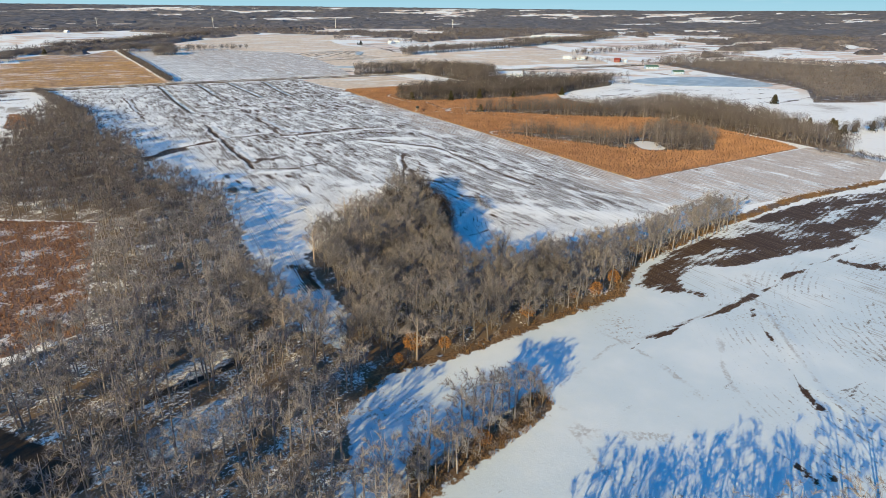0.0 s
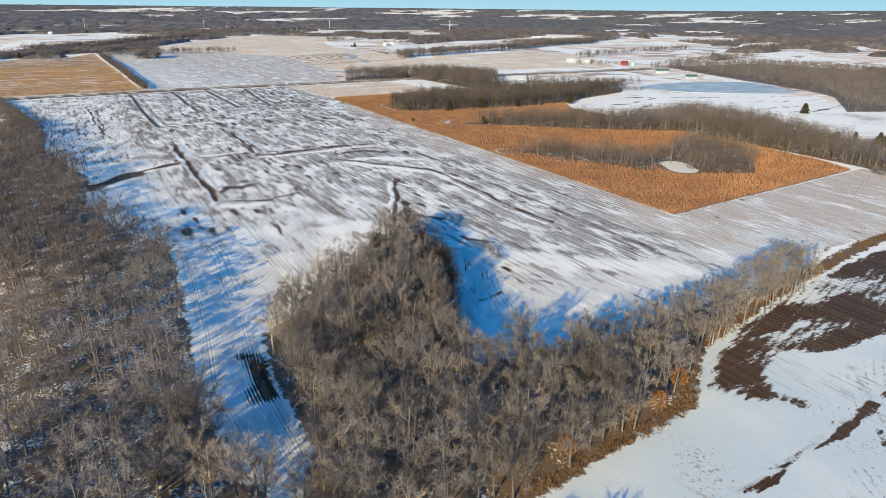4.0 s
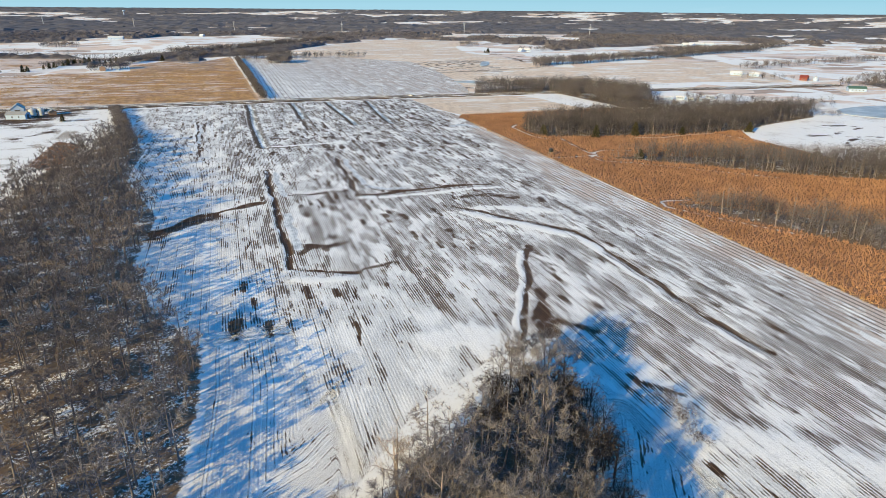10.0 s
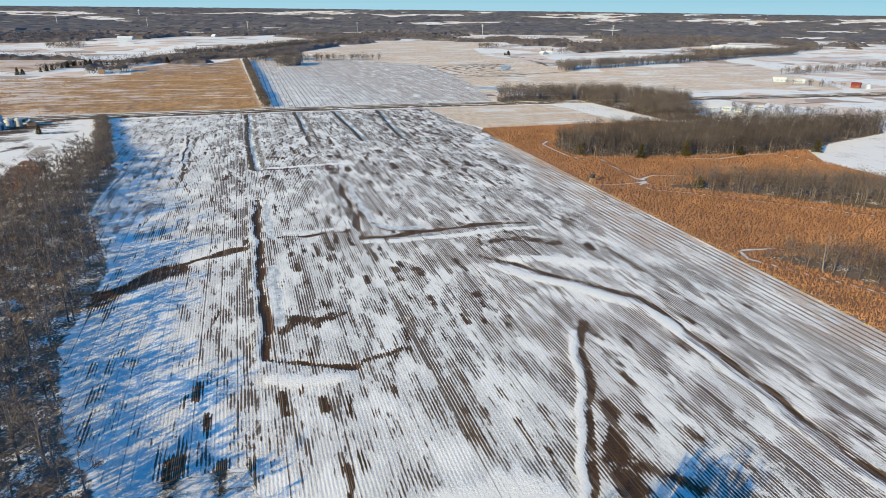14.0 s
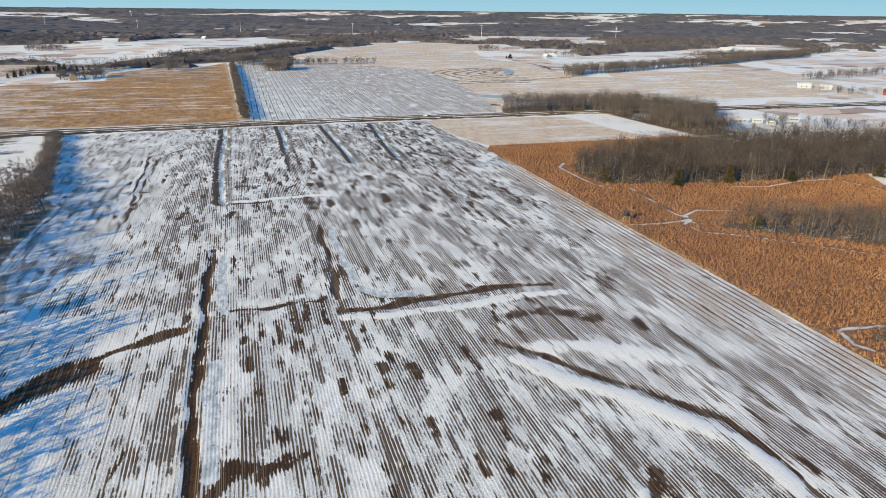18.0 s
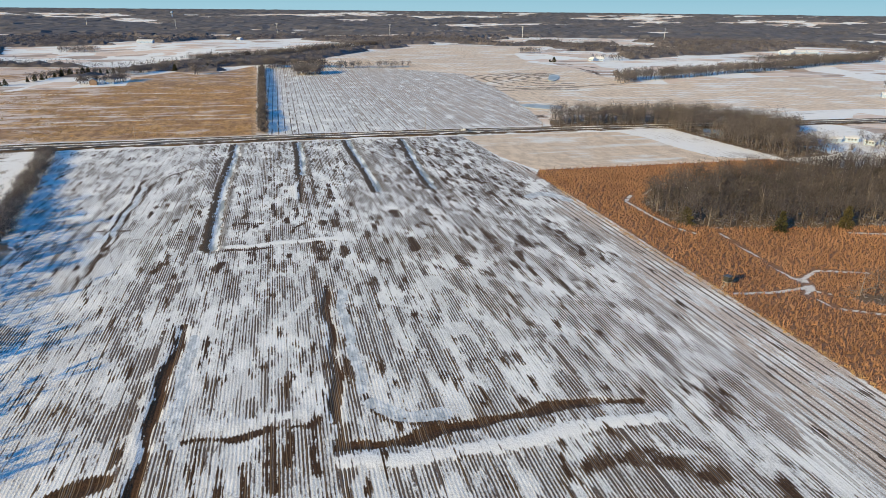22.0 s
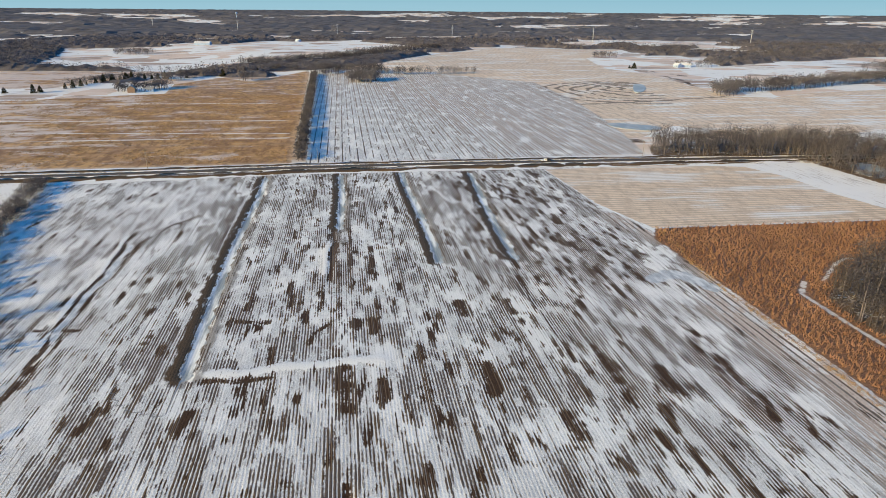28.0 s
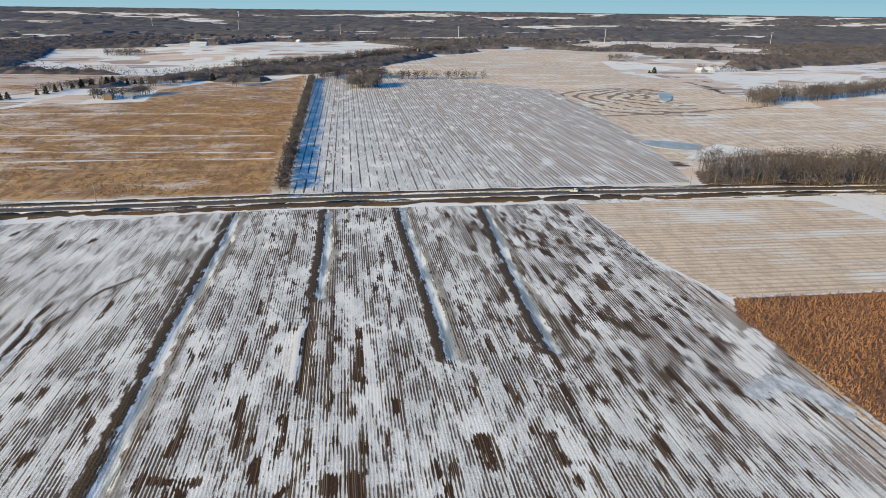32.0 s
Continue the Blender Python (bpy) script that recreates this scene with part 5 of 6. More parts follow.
def plant_gold_grass():
    """Clumps of dry grass on the fallow field across the road."""
    clumps = [tuft(400 + k, 7, 0.75, 0.28, 1.2) for k in range(5)]
    spots = [p for p in scatter([(-230, 758), (88, 760), (84, 1060), (-60, 1075), (-120, 1060), (-230, 1030)], 3.0, 401) if noise.noise((p[0] * 0.03, p[1] * 0.04, 7)) + noise.noise((p[0] * 0.1, p[1] * 0.12, 2)) * 0.6 + p[0] * 0.002 > -0.15
             and min(abs(p[1] - 868 + (p[0] + 94) * 0.11), abs(p[1] - 921 + (p[0] + 118) * 0.09), abs(p[1] - 839)) > 3.5]
    tagged(joined("gold_grass", clumps, spots, GOLD_GRASS, 402, 0.6, 1.2), "golden dry grass clumps on a fallow field", "grass", kind="stuff")


def plant_horizon():
    """Woods beyond the fields, down to the horizon, as rough canopies."""
    open_land = [TAN_HILL, TAN_WEST, GOLD_FAR, NORTH_ROWS, [(-308, 1373), (-359, 1602), (-452, 1891), (-226, 1900), (-142, 1930), (-96, 2145), (138, 2150), (330, 1830), (90, 1500), (-38, 1400), (-103, 1340)],
                 [(767, 1848), (661, 1592), (777, 1600), (713, 1341), (854, 1395), (1116, 1537), (1500, 1500), (1450, 1150), (1000, 800), (900, 720), (700, 700), (500, 880), (510, 1330), (560, 1540)]]
    for n, (x0, x1, y0, y1, step, rmin, rmax) in enumerate(((-2300, 2500, -300, 2500, 9.0, 950, 2300), (-4500, 4900, -300, 5300, 24.0, 2300, 5050))):
        px, py, quads = grid(np.arange(x0, x1, step), np.arange(y0, y1, step))
        rng = np.random.default_rng(7 + n)
        px, py = px + rng.uniform(-0.35, 0.35, px.shape) * step, py + rng.uniform(-0.35, 0.35, px.shape) * step
        r = np.hypot(px - 90, py - 250)
        f = np.zeros(px.shape)
        for a, w, k in ((1 / 150, 1 / 190, 1.0), (1 / 61, 1 / 70, 0.7), (1 / 330, 1 / 420, 0.8), (1 / 120, 1 / 37, 0.6)) if n == 0 else ((1 / 210, 1 / 90, 1.0), (1 / 85, 1 / 45, 0.8), (1 / 400, 1 / 200, 0.7), (1 / 140, 1 / 33, 0.8)):
            f += k * np.sin(px * a + 2.1 * np.sin(py * w * 0.7 + k)) * np.sin(py * w + 1.7 * np.sin(px * a * 0.6 + 2 * k))
        wood = f + np.where(r > 2300, 0.22 + 0.5 * np.clip((2700 - r) / 400, 0, 1) + 0.8 * np.clip((r - 4000) / 700, 0, 1), 0.42 - 0.3 * np.clip((px - 500) / 300, 0, 1)) > 0
        near = np.full(px.shape, False)
        for poly in open_land:
            near |= inside(px, py, poly) > -6
        wood &= ~near & (r > rmin) & (r < rmax)
        m = wood.reshape(-1, len(np.arange(x0, x1, step)))
        deep = m.copy()
        deep[1:] &= m[:-1]
        deep[:, 1:] &= m[:, :-1]
        deep[:, :-1] &= m[:, 1:]
        h = land(px, py) + np.where(wood, np.where(deep.ravel(), rng.uniform(3, 8, px.shape) if n == 0 else rng.uniform(5, 10, px.shape) * np.clip((5400 - r) / 1400, 0.35, 1), rng.uniform(1.5, 4, px.shape)) * (1 + (0.25 if n == 0 else 0.0) * np.sin(px / 70) * np.sin(py / 90)), -1.5)
        if n == 0:
            spots = wood & (r < 2000) & (py > 350) & (px - 90 < (py - 100) * 2.0) & (90 - px < (py - 300) * 0.8)
            tufts = [slight(300 + k, 12, 4.8, 10, 0.5, 2.6, 0) for k in range(5)]
            tagged(joined("far_tree_crowns", tufts, list(zip(px[spots].tolist(), py[spots].tolist())), FAR_TWIGS, 9, 0.7, 1.2), "distant bare tree crowns above the woods", "woods", kind="stuff")
        keep = wood[quads].sum(1) >= 1
        me = sheet_mesh("far_woods", px, py, h, quads[keep], {}, FAR_TWIGS if n == 0 else HAZE_TWIGS)
        me.data.polygons.foreach_set("use_smooth", np.zeros(len(me.data.polygons), bool))
        tagged(me, "distant leafless grey woods out to the horizon", "woods", kind="stuff")


plant_near_woods()
plant_far_woods()
plant_gold_grass()
plant_horizon()


# ---- plain solids for built things ----
def paint(name, a, b, rough=0.6, scale=0.6, spec=0.3):
    g = Nodes(name)
    n = g.noise(g.pos(), scale, 5, 0.6)
    streak = g.noise(g.scaled(g.pos(), (2.0, 2.0, 0.25)), 1.0, 3)
    return g.done(g.mix(g.math("ADD", g.mul(n, 0.7), g.mul(g.sub(streak, 0.35), 0.7), True), a, b), rough, spec)


WHITE_WALL = paint("white_siding", (0.35, 0.46, 0.64), (0.27, 0.34, 0.47))
GREY_ROOF = paint("grey_roofing", (0.22, 0.23, 0.24), (0.36, 0.37, 0.38), 0.5)
SNOW_ROOF = paint("snowy_roof", (0.76, 0.80, 0.86), (0.45, 0.46, 0.50), 0.7)
GREEN_ROOF = paint("green_roofing", (0.05, 0.11, 0.085), (0.09, 0.16, 0.13), 0.45)
RED_WALL = paint("red_siding", (0.20, 0.045, 0.035), (0.13, 0.035, 0.03))
BROWN_WOOD = paint("weathered_wood", (0.19, 0.12, 0.08), (0.32, 0.22, 0.16), 0.85)
DARK_STEEL = paint("dark_steel", (0.05, 0.05, 0.055), (0.10, 0.10, 0.10), 0.45)
GALVANISED = paint("galvanised_steel", (0.50, 0.52, 0.54), (0.38, 0.40, 0.42), 0.4)
BLACK_PAINT = paint("black_paint", (0.012, 0.012, 0.014), (0.03, 0.03, 0.03), 0.3, 0.8, 0.5)
CAR_WHITE = paint("white_car_paint", (0.80, 0.80, 0.80), (0.66, 0.65, 0.63), 0.25, 0.8, 0.5)
RUBBER = paint("rubber", (0.02, 0.02, 0.02), (0.035, 0.033, 0.03), 0.85)
CLOTH = paint("dark_camouflage_cloth", (0.025, 0.024, 0.020), (0.055, 0.05, 0.04), 0.9, 3.0)
POLE_WOOD = paint("pole_wood", (0.34, 0.29, 0.23), (0.22, 0.18, 0.14), 0.85)
WINDOW = paint("window_glass", (0.03, 0.04, 0.05), (0.05, 0.06, 0.07), 0.08, 0.5, 0.6)


def box(bm, x0, x1, y0, y1, z0, z1, bevel=0.0):
    m = Matrix.Translation(((x0 + x1) / 2, (y0 + y1) / 2, (z0 + z1) / 2)) @ Matrix.Diagonal((x1 - x0, y1 - y0, z1 - z0, 1))
    made = bmesh.ops.create_cube(bm, size=1, matrix=m)["verts"]
    if bevel:
        edges = list({e for v in made for e in v.link_edges})
        bmesh.ops.bevel(bm, geom=edges, offset=bevel, segments=2, affect="EDGES")


def rod(bm, a, b, r0, r1, sides=8):
    a, b = Vector(a), Vector(b)
    m = Matrix.Translation((a + b) / 2) @ (b - a).to_track_quat("Z", "Y").to_matrix().to_4x4()
    bmesh.ops.create_cone(bm, cap_ends=True, segments=sides, radius1=r0, radius2=r1, depth=(b - a).length, matrix=m)


def solid(name, bm, material, parent, label=""):
    me = bpy.data.meshes.new(name)
    bm.to_mesh(me)
    bm.free()
    me.materials.append(material)
    ob = new(name, me)
    ob.parent = parent
    return tagged(ob, label)


def boxed(name, dims, material, parent, bevel=0.0, label=""):
    bm = bmesh.new()
    box(bm, *dims, bevel)
    return solid(name, bm, material, parent, label)


def prism(bm, outline, y0, y1):
    """An outline in x and z drawn out along y."""
    ends = [[bm.verts.new((x, y, z)) for x, z in outline] for y in (y0, y1)]
    bm.faces.new(ends[0]), bm.faces.new(list(reversed(ends[1])))
    n = len(outline)
    for k in range(n):
        bm.faces.new((ends[0][k], ends[1][k], ends[1][(k + 1) % n], ends[0][(k + 1) % n]))
    bmesh.ops.recalc_face_normals(bm, faces=bm.faces)


def height_at(x, y):
    return float(land(np.array([float(x)]), np.array([float(y)]))[0])


def building(name, x, y, turn, width, length, eaves, ridge, wall, roof, label, category, windows=2, big_door=False):
    """A gabled building: walls, two roof slopes, doors, windows."""
    top = tagged(new(name), label, category)
    w, l = width / 2, length / 2
    bm = bmesh.new()
    prism(bm, [(-w, -0.3), (w, -0.3), (w, eaves), (0, ridge), (-w, eaves)], -l, l)
    solid("wall", bm, wall, top)
    over = 0.45
    drop = (ridge - eaves) / w * over
    for side in (-1, 1):
        bm = bmesh.new()
        prism(bm, [(0, ridge + 0.04), (side * (w + over), eaves - drop + 0.04), (side * (w + over), eaves - drop + 0.24), (0, ridge + 0.26)], -l - over, l + over)
        solid("roof_slope", bm, roof, top)
    dh, dw = (3.4, 3.6) if big_door else (2.05, 0.95)
    dh = min(dh, eaves - 0.25)
    door = boxed("door", (-dw / 2, dw / 2, -l - 0.07, -l - 0.02, 0.0, dh), DARK_STEEL if big_door else BROWN_WOOD, top)
    boxed("handle", (dw * 0.36, dw * 0.42, -l - 0.14, -l - 0.075, 0.95, 1.15), GALVANISED, door)
    for side in (-1, 1):
        for k in range(windows):
            cy = -l + length * (k + 1) / (windows + 1)
            for z in ((1.0, 3.6) if eaves > 4.6 and not big_door else (1.1,)):
                a = side * (w + 0.02)
                win = boxed("window", (min(a, a + side * 0.06), max(a, a + side * 0.06), cy - 0.55, cy + 0.55, z, z + 1.25), WHITE_WALL if wall is not WHITE_WALL else GREY_ROOF, top)
                b = a + side * 0.065
                boxed("pane", (min(b, b + side * 0.02), max(b, b + side * 0.02), cy - 0.44, cy + 0.44, z + 0.1, z + 1.15), WINDOW, win)
    top.matrix_basis = pose(x, y, height_at(x, y), 0, 0, turn)
    return top


def round_bin(x, y, radius, height, wall, label, category="grain bin"):
    top = tagged(new("grain_bin"), label, category)
    bm = bmesh.new()
    rod(bm, (0, 0, -0.2), (0, 0, height), radius, radius, 24)
    solid("wall", bm, wall, top)
    bm = bmesh.new()
    rod(bm, (0, 0, height), (0, 0, height + radius * 0.55), radius * 1.04, 0.35, 24)
    solid("roof", bm, GALVANISED, top)
    bm = bmesh.new()
    rod(bm, (0, 0, height + radius * 0.5), (0, 0, height + radius * 0.5 + 0.5), 0.4, 0.4, 12)
    solid("cap", bm, GREY_ROOF, top)
    for k in range(3):
        bm = bmesh.new()
        rod(bm, (0, 0, height * (k + 1) / 4), (0, 0, height * (k + 1) / 4 + 0.12), radius * 1.012, radius * 1.012, 24)
        solid("hoop", bm, GALVANISED, top)
    top.matrix_basis = pose(x, y, height_at(x, y))


def strip(name, line, inner, outer, height, material, label, category="road", crown=0.0, step=4.0, wobble=0.0):
    """A long band beside a line; inner and outer are offsets to its left."""
    rng = random.Random(3)
    pts, bm = [], bmesh.new()
    for (ax, ay), (bx, by) in zip(line, line[1:]):
        n = max(1, int(math.hypot(bx - ax, by - ay) / step))
        pts += [(ax + (bx - ax) * k / n, ay + (by - ay) * k / n) for k in range(n)]
    pts.append(line[-1])
    rows = []
    for k, (x, y) in enumerate(pts):
        x0, y0 = pts[max(k - 1, 0)]
        x1, y1 = pts[min(k + 1, len(pts) - 1)]
        n = math.hypot(x1 - x0, y1 - y0)
        nx, ny, row = -(y1 - y0) / n, (x1 - x0) / n, []
        for f, z in ((0, -0.25), (0.04, height), (0.5, height + crown), (0.96, height), (1, -0.25)):
            o = inner + (outer - inner) * f + (rng.uniform(-1, 1) * wobble if 0 < f < 1 else 0)
            px, py = x + nx * o, y + ny * o
            row.append(bm.verts.new((px, py, height_at(px, py) + z + (rng.uniform(-0.3, 0.3) * wobble * 0.3 if 0 < f < 1 else 0))))
        rows.append(row)
    for a, b in zip(rows, rows[1:]):
        for k in range(4):
            bm.faces.new((a[k], a[k + 1], b[k + 1], b[k])).smooth = True
    bmesh.ops.recalc_face_normals(bm, faces=bm.faces)
    me = bpy.data.meshes.new(name)
    bm.to_mesh(me)
    bm.free()
    me.materials.append(material)
    return tagged(new(name, me), label, category, kind="structure")


def road_material():
    g = Nodes("road_surface")
    p = g.pos()
    fine, mid = g.noise(p, 1.2, 5, 0.65), g.noise(g.scaled(p, (0.03, 0.5, 0.1)), 1.0, 4)
    c = g.mix(fine, (0.062, 0.050, 0.042), (0.135, 0.112, 0.094))
    c = g.mix(g.ramp(g.add(mid, g.mul(g.sub(fine, 0.5), 0.3)), 0.64, 0.72), c, (0.66, 0.66, 0.68))
    return g.done(c, 0.7, 0.3)


def verge_material():
    g = Nodes("verge")
    p = g.pos()
    fine, mid = g.noise(p, 1.1, 5, 0.7), g.noise(g.scaled(p, (0.012, 0.16, 0.1)), 1.0, 5, 0.65)
    c = g.mix(fine, (0.050, 0.034, 0.023), (0.17, 0.115, 0.07))
    c = g.mix(g.ramp(g.add(mid, g.mul(g.sub(fine, 0.5), 0.4)), 0.56, 0.66), c, (0.76, 0.76, 0.78))
    g.bump(fine, 0.6, 0.3)
    return g.done(c, 0.9, 0.1)


def snow_material():
    g = Nodes("ploughed_snow")
    p = g.pos()
    fine = g.noise(p, 0.8, 5, 0.65)
    c = g.mix(g.ramp(g.add(fine, g.mul(g.sub(g.noise(g.scaled(p, (0.02, 0.3, 0.1)), 1.0, 4, 0.6), 0.5), 1.2)), 0.50, 0.62), g.mix(g.noise(p, 0.2, 3), (0.80, 0.80, 0.81), (0.68, 0.69, 0.72)), (0.22, 0.17, 0.12))
    g.bump(fine, 0.5, 0.3)
    return g.done(c, 0.7, 0.25)


def ice_material():
    g = Nodes("pond_ice")
    p = g.pos()
    n = g.noise(p, 0.05, 4, 0.6)
    c = g.mix(g.ramp(n, 0.42, 0.62), (0.34, 0.39, 0.42), (0.52, 0.56, 0.58))
    return g.done(c, 0.5, 0.25)


ROAD = [(-900, 738), (-420, 741), (-100, 743), (0, 743), (95, 746), (170, 746), (240, 744), (330, 740), (400, 736), (520, 728), (760, 712)]


def build_roads():
    strip("road", ROAD, -3.2, 3.2, 0.10, road_material(), "paved country road with old snow along it", crown=0.08)
    snow, verge = snow_material(), verge_material()
    strip("snow_bank", ROAD, 3.1, 5.4, 0.16, snow, "ploughed snow along the road", "snow", 0.15, 3.0, 0.8)
    strip("snow_bank", ROAD, -4.0, -3.1, 0.10, snow, "ploughed snow along the road", "snow", 0.05, 3.0, 0.4)
    strip("verge", ROAD, 5.2, 10.0, 0.05, verge, "brown grass verge with patchy snow", "verge", 0.12, 5.0, 1.2)
    strip("verge", ROAD, -13.5, -3.9, 0.05, verge, "brown grass verge with patchy snow", "verge", 0.12, 5.0, 1.8)


def build_ponds():
    ice = ice_material()
    for name, poly, lift, label in (("pond_1", POND_ROAD, 0.25, "small frozen pond beside a woodlot"), ("pond_2", POND_HILL, 0.3, "small blue frozen pond on a terraced hill"),
                                    ("pond_3", POND_EAST, 0.25, "large frozen lake below a farm"), ("pond_4", ICE_POND, 0.2, "frozen pool among bare trees")):
        bm = bmesh.new()
        # round the outline
        pts = [Vector((*p, 0)) for p in poly]
        for _ in range(3):
            pts = [q for a, b in zip(pts, pts[1:] + pts[:1]) for q in (a.lerp(b, 0.25), a.lerp(b, 0.75))]
        z = max(height_at(p.x, p.y) for p in pts) + lift
        low = [bm.verts.new((p.x, p.y, z - 3)) for p in pts]
        top = [bm.verts.new((p.x, p.y, z)) for p in pts]
        bm.faces.new(top)
        for k in range(len(pts)):
            n = (k + 1) % len(pts)
            bm.faces.new((low[k], low[n], top[n], top[k]))
        bmesh.ops.recalc_face_normals(bm, faces=bm.faces)
        me = bpy.data.meshes.new(name)
        bm.to_mesh(me)
        bm.free()
        me.materials.append(ice)
        tagged(new(name, me), label, "pond", kind="structure")


def pickup(x, y, turn):
    top = tagged(new("pickup_truck"), "white pickup truck with a black bed, parked on the road", "truck")
    bm = bmesh.new()
    prism(bm, [(-2.9, 0.45), (0.55, 0.45), (0.55, 1.12), (-1.45, 1.16), (-2.75, 1.02), (-2.9, 0.8)], -0.98, 0.98)
    bmesh.ops.bevel(bm, geom=bm.edges[:], offset=0.05, segments=2, affect="EDGES")
    solid("body", bm, CAR_WHITE, top)
    bm = bmesh.new()
    prism(bm, [(-1.6, 1.12), (0.5, 1.12), (0.4, 1.78), (-0.75, 1.82)], -0.86, 0.86)
    bmesh.ops.bevel(bm, geom=bm.edges[:], offset=0.06, segments=2, affect="EDGES")
    cab = solid("cab", bm, CAR_WHITE, top)
    bm = bmesh.new()
    prism(bm, [(-1.52, 1.2), (-0.82, 1.72), (-0.80, 1.74), (-1.55, 1.22)], -0.7, 0.7)
    solid("windscreen", bm, WINDOW, cab)
    for s in (-1, 1):
        boxed("side_window", (-0.85, 0.3, min(s * 0.85, s * 0.885), max(s * 0.85, s * 0.885), 1.25, 1.68), WINDOW, cab)
        boxed("bed_side", (0.6, 2.9, min(s * 0.86, s * 0.98), max(s * 0.86, s * 0.98), 0.5, 1.15), BLACK_PAINT, top, 0.03)
        boxed("headlight", (-2.93, -2.84, s * 0.7 - 0.15, s * 0.7 + 0.15, 0.78, 0.95), GALVANISED, top)
    boxed("bed_floor", (0.6, 2.9, -0.86, 0.86, 0.55, 0.72), BLACK_PAINT, top)
    boxed("tailgate", (2.8, 2.9, -0.86, 0.86, 0.72, 1.15), BLACK_PAINT, top)
    boxed("bumper", (-3.02, -2.9, -0.9, 0.9, 0.45, 0.65), GALVANISED, top)
    for wx in (-1.9, 1.75):
        for s in (-1, 1):
            bm = bmesh.new()
            rod(bm, (wx, s * 0.72, 0.39), (wx, s * 0.99, 0.39), 0.39, 0.39, 20)
            wheel = solid("wheel", bm, RUBBER, top)
            bm = bmesh.new()
            rod(bm, (wx, s * 0.985, 0.39), (wx, s * 1.005, 0.39), 0.22, 0.22, 14)
            solid("rim", bm, GALVANISED, wheel)
    top.matrix_basis = pose(x, y, 0.17, 0, 0, turn)


def hunting_blind(x, y):
    top = tagged(new("hunting_blind"), "dark box blind on legs at the field edge", "hunting blind")
    for sx in (-1, 1):
        for sy in (-1, 1):
            bm = bmesh.new()
            rod(bm, (sx * 1.25, sy * 1.25, -0.2), (sx * 0.85, sy * 0.85, 2.6), 0.07, 0.06, 8)
            solid("leg", bm, POLE_WOOD, top)
    boxed("platform", (-1.1, 1.1, -1.1, 1.1, 2.55, 2.7), POLE_WOOD, top)
    boxed("cabin", (-0.95, 0.95, -0.95, 0.95, 2.7, 4.4), CLOTH, top, 0.05)
    boxed("roof", (-1.12, 1.12, -1.12, 1.12, 4.4, 4.52), DARK_STEEL, top)
    for a, b in ((-0.98, -0.93), (0.93, 0.98)):
        boxed("window", (-0.6, 0.6, a, b, 3.5, 3.85), BLACK_PAINT, top)
        boxed("window", (a, b, -0.6, 0.6, 3.5, 3.85), BLACK_PAINT, top)
    bm = bmesh.new()
    for s in (-0.25, 0.25):
        rod(bm, (-1.9, s, -0.1), (-1.0, s, 2.7), 0.035, 0.035, 6)
    for k in range(8):
        f = (k + 0.7) / 8.5
        rod(bm, (-1.9 + 0.9 * f, -0.25, -0.1 + 2.8 * f), (-1.9 + 0.9 * f, 0.25, -0.1 + 2.8 * f), 0.025, 0.025, 6)
    solid("ladder", bm, GALVANISED, top)
    top.matrix_basis = pose(x, y, 0, 0, 0, 12)


def utility_poles():
    first = tagged(new("utility_pole"), "weathered wooden utility pole beside the road", "utility pole", "poles along the road")
    bm = bmesh.new()
    rod(bm, (0, 0, -0.5), (0, 0, 9.5), 0.17, 0.11, 10)
    solid("pole", bm, POLE_WOOD, first)
    boxed("crossarm", (-0.06, 0.06, -1.2, 1.2, 8.8, 8.95), POLE_WOOD, first)
    for s in (-1.05, -0.5, 0.5, 1.05):
        bm = bmesh.new()
        rod(bm, (0, s, 8.95), (0, s, 9.15), 0.05, 0.035, 8)
        solid("insulator", bm, GALVANISED, first)
    for n, x in enumerate((209, 299, 392, 105, 14, -77, -168, 486)):
        y = next(ay + (by - ay) * (x - ax) / (bx - ax) for (ax, ay), (bx, by) in zip(ROAD, ROAD[1:]) if ax <= x < bx) + 9.0
        t = copy_thing(first, pose(x, y, height_at(x, y))) if n else first
        t.matrix_basis = pose(x, y, height_at(x, y))
    wire = paint("wire", (0.06, 0.06, 0.06), (0.1, 0.1, 0.1), 0.6)
    mast = tagged(new("pylon"), "tall grey steel transmission pole above the woods", "pylon", "far transmission poles")
    bm = bmesh.new()
    rod(bm, (0, 0, -1), (0, 0, 36), 0.9, 0.45, 10)
    solid("pole", bm, GALVANISED, mast)
    for z in (27, 31, 35):
        boxed("crossarm", (-4, 4, -0.2, 0.2, z, z + 0.5), GALVANISED, mast)
    for n, (x, y) in enumerate(((457, 2380), (802, 2116), (1143, 1922), (112, 2620), (-240, 2860), (-590, 3100))):
        t = copy_thing(mast, pose(x, y, 0)) if n else mast
        t.matrix_basis = pose(x, y, height_at(x, y))


def water_tower(x, y):
    top = tagged(new("water_tower"), "white water tower standing above distant woods", "water tower")
    bm = bmesh.new()
    rod(bm, (0, 0, -1), (0, 0, 22), 2.6, 1.7, 14)
    solid("stem", bm, WHITE_WALL, top)
    bm = bmesh.new()
    bmesh.ops.create_uvsphere(bm, u_segments=20, v_segments=12, radius=6, matrix=Matrix.Translation((0, 0, 26)) @ Matrix.Diagonal((1, 1, 0.8, 1)))
    solid("tank", bm, WHITE_WALL, top)
    top.matrix_basis = pose(x, y, height_at(x, y))


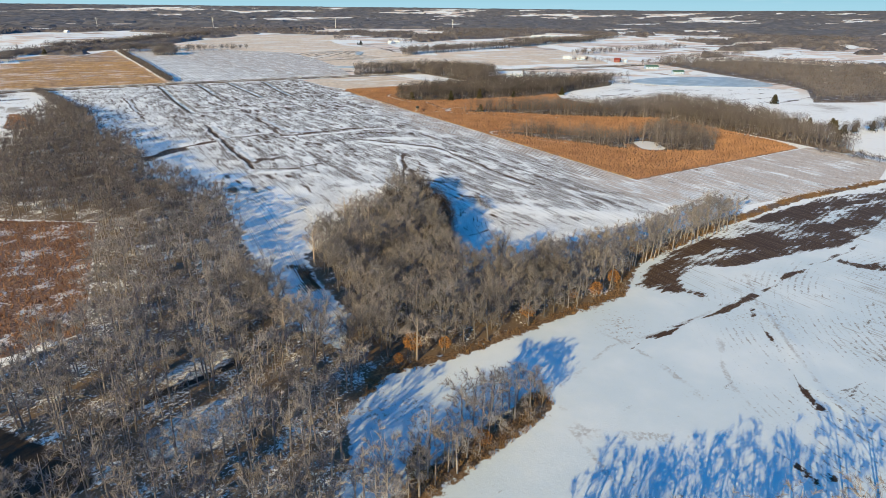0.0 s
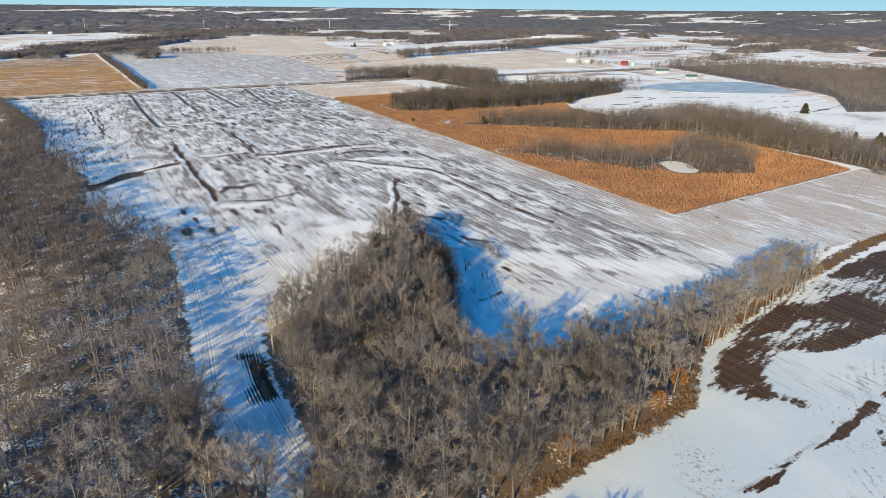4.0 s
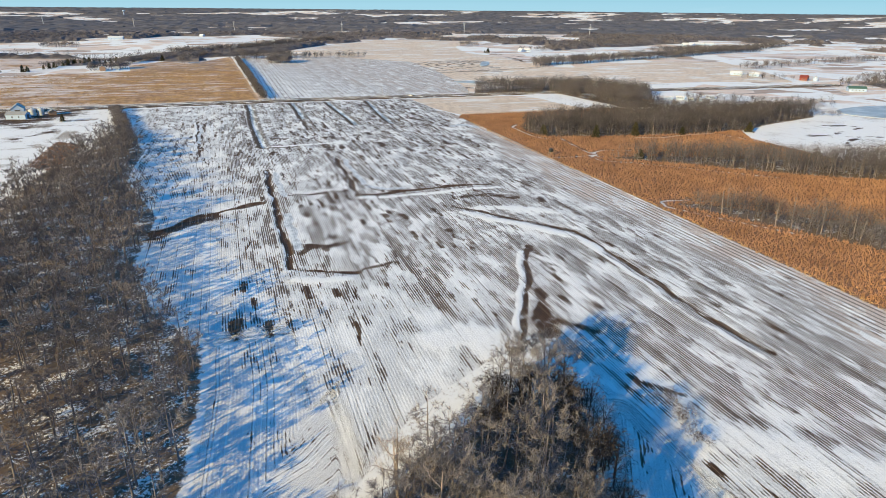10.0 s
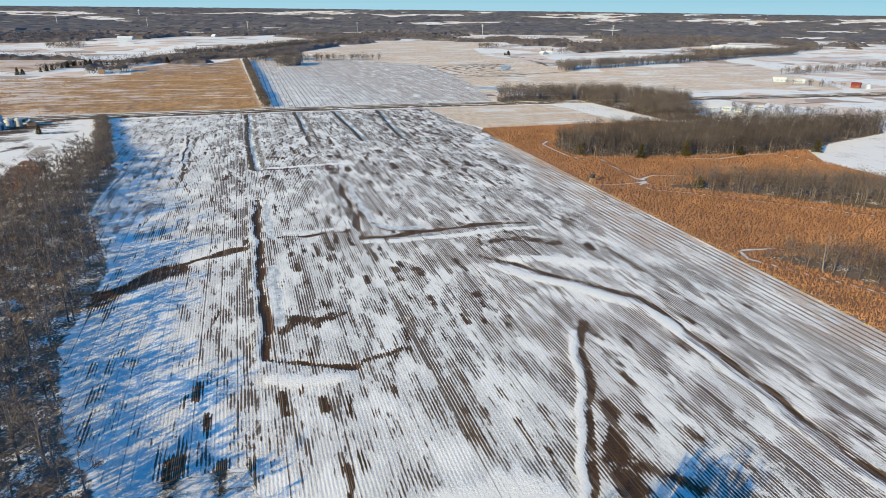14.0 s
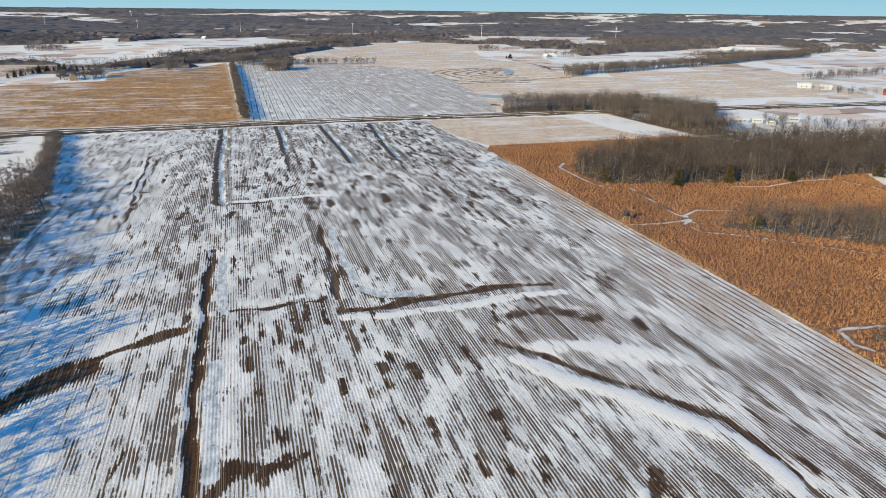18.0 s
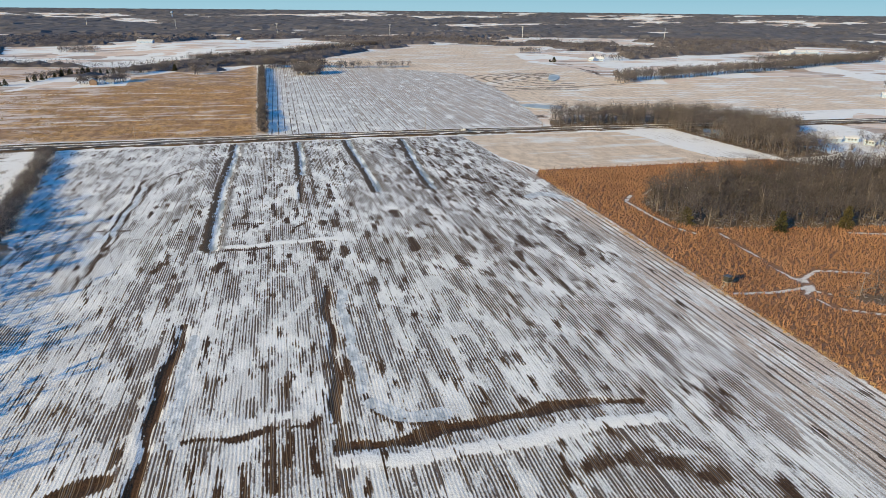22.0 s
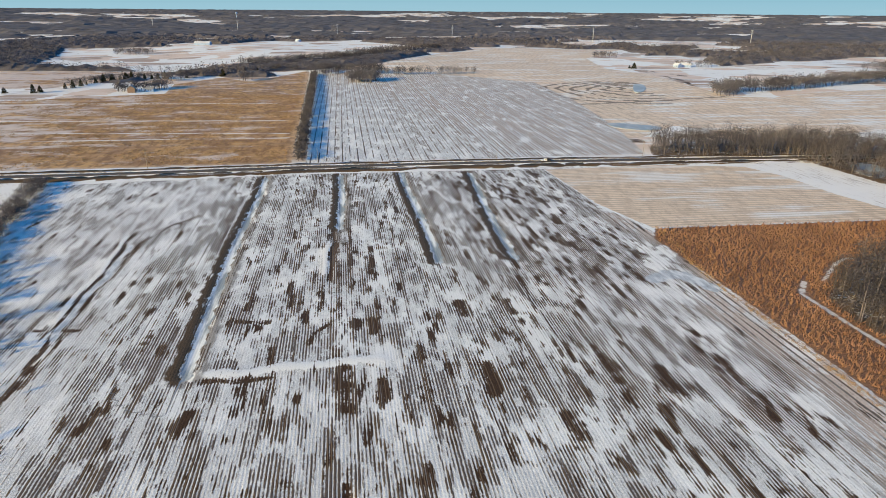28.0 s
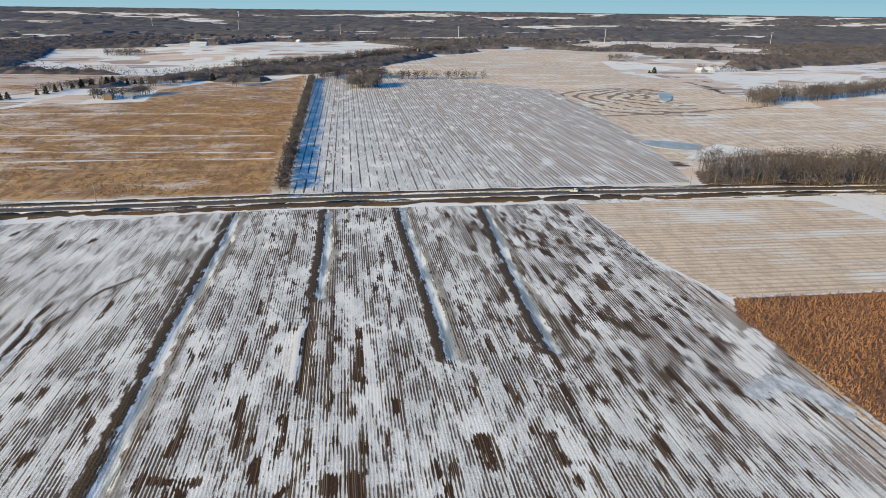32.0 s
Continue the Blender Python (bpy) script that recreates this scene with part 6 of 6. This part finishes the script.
def farms():
    W, S, G, R, B = WHITE_WALL, SNOW_ROOF, GREEN_ROOF, RED_WALL, BROWN_WOOD
    # farmyard west of the row field
    building("machine_shed", -93, 697, 80, 9, 14, 3.4, 5.2, W, GREY_ROOF, "white machine shed with a grey metal roof", "shed", 2, True)
    building("barn", -100, 726, 10, 9, 13, 4.2, 7.4, W, GREY_ROOF, "white barn with a grey roof", "barn", 2, True)
    building("wooden_shed", -73, 712, 20, 5, 7, 2.6, 3.9, B, GREY_ROOF, "small brown wooden shed", "shed", 1)
    for k, (x, y, r) in enumerate(((-86, 709, 2.7), (-80.5, 711, 2.4))):
        round_bin(x, y, r, 4.6, GALVANISED, "round grey steel grain bin in the farmyard")
    # yard among the trees to the east
    building("old_barn", 446, 653, 70, 9, 14, 3.2, 6.0, B, S, "weathered brown barn with snow on its roof", "barn", 1, True)
    for x, y, t, w, l in ((471, 657, 82, 4.2, 15), (487, 655, 60, 5, 8), (491, 643, 30, 4.5, 7), (503, 640, 80, 4.5, 10), (520, 652, 75, 5, 9)):
        building("mobile_home", x, y, t, w, l, 2.7, 3.5, W, S, "long white mobile home with a low snowy roof", "house", 3)
    building("green_roofed_barn", 725, 659, 60, 9, 18, 3.4, 5.4, W, G, "long white barn with a dark green roof", "barn", 4, True)
    building("green_roofed_barn", 700, 590, 64, 8, 14, 3.2, 5.0, W, G, "white barn with a green roof by the lake", "barn", 3, True)
    building("machine_shed", 722, 838, 50, 9, 15, 3.4, 5.2, W, S, "large white shed with a snowy roof", "shed", 2, True)
    building("machine_shed", 733, 818, 50, 8, 12, 3.2, 5.0, W, S, "small white shed beside a larger one", "shed", 2, True)
    building("red_barn", 760, 762, 30, 7, 9, 3.4, 6.2, R, R, "red barn with a steep gabled roof", "barn", 2, True)
    round_bin(768, 752, 3.0, 4.4, WHITE_WALL, "white round storage tank beside the red barn", "tank")
    building("farmhouse", -92, 1094, 8, 7, 8, 4.6, 7.0, B, GREY_ROOF, "two-storey brown farmhouse among bare trees", "house", 2)
    building("farmhouse", -76, 1100, 95, 5, 7, 2.8, 4.6, W, GREY_ROOF, "low white house beside bare yard trees", "house", 2)
    building("pole_barn", -184, 1939, 85, 16, 34, 5.0, 8.0, W, S, "large white pole barn with a pale roof", "barn", 3, True)
    for x, y, t, l in ((125, 1586, 86, 16), (13, 2140, 40, 14), (656, 1351, 70, 14), (640, 1347, 20, 10)):
        building("farmhouse", x, y, t, 9, l, 3.6, 6.4, W, S, "distant white farmhouse with a snowy roof", "house", 2)
    for x, y, t, l in ((1150, 1470, 20, 30), (1180, 1478, 80, 36), (1205, 1462, 70, 22), (1130, 1452, 60, 18)):
        building("farm_shed", x, y, t, 14, l, 5.0, 8.0, W, S, "distant large white farm shed", "shed", 3, True)


def sky_backdrop():
    """The pale sky over the horizon, far behind the land."""
    g = Nodes("pale_sky")
    x = g.node("SeparateXYZ")
    g.put(x.inputs[0], g.pos())
    cloud = g.ramp(g.noise(g.scaled(g.pos(), (0.0012, 0.0012, 0.009)), 1.0, 4, 0.6), 0.60, 0.72)
    up = g.ramp(x.outputs[2], 20.0, 330.0)
    c = g.mix(up, (0.235, 0.40, 0.475), (0.150, 0.345, 0.45))
    c = g.mix(g.mul(g.mul(cloud, 0.5), up), c, (0.50, 0.56, 0.60))
    g.put(g.bsdf.inputs["Emission Color"], c)
    g.bsdf.inputs["Emission Strength"].default_value = 1.0
    mat = g.done((0.0, 0.0, 0.0), 1.0, 0.0)
    bm = bmesh.new()
    rows = []
    for k in range(61):
        a = radians(-34 + 108 * k / 60)
        x, y = 90 + 4950 * math.sin(a), 250 + 4950 * math.cos(a)
        rows.append([bm.verts.new((x, y, z)) for z in (-60, 360)])
    for a, b in zip(rows, rows[1:]):
        bm.faces.new((a[0], a[1], b[1], b[0]))
    me = bpy.data.meshes.new("backdrop")
    bm.to_mesh(me)
    bm.free()
    me.materials.append(mat)
    tagged(new("backdrop", me), "pale blue winter sky above the horizon", "sky", kind="structure")


sky_backdrop()
build_roads()
build_ponds()
pickup(236, 744.2, 0)
hunting_blind(242.5, 462)
utility_poles()
water_tower(-398, 3936)
farms()
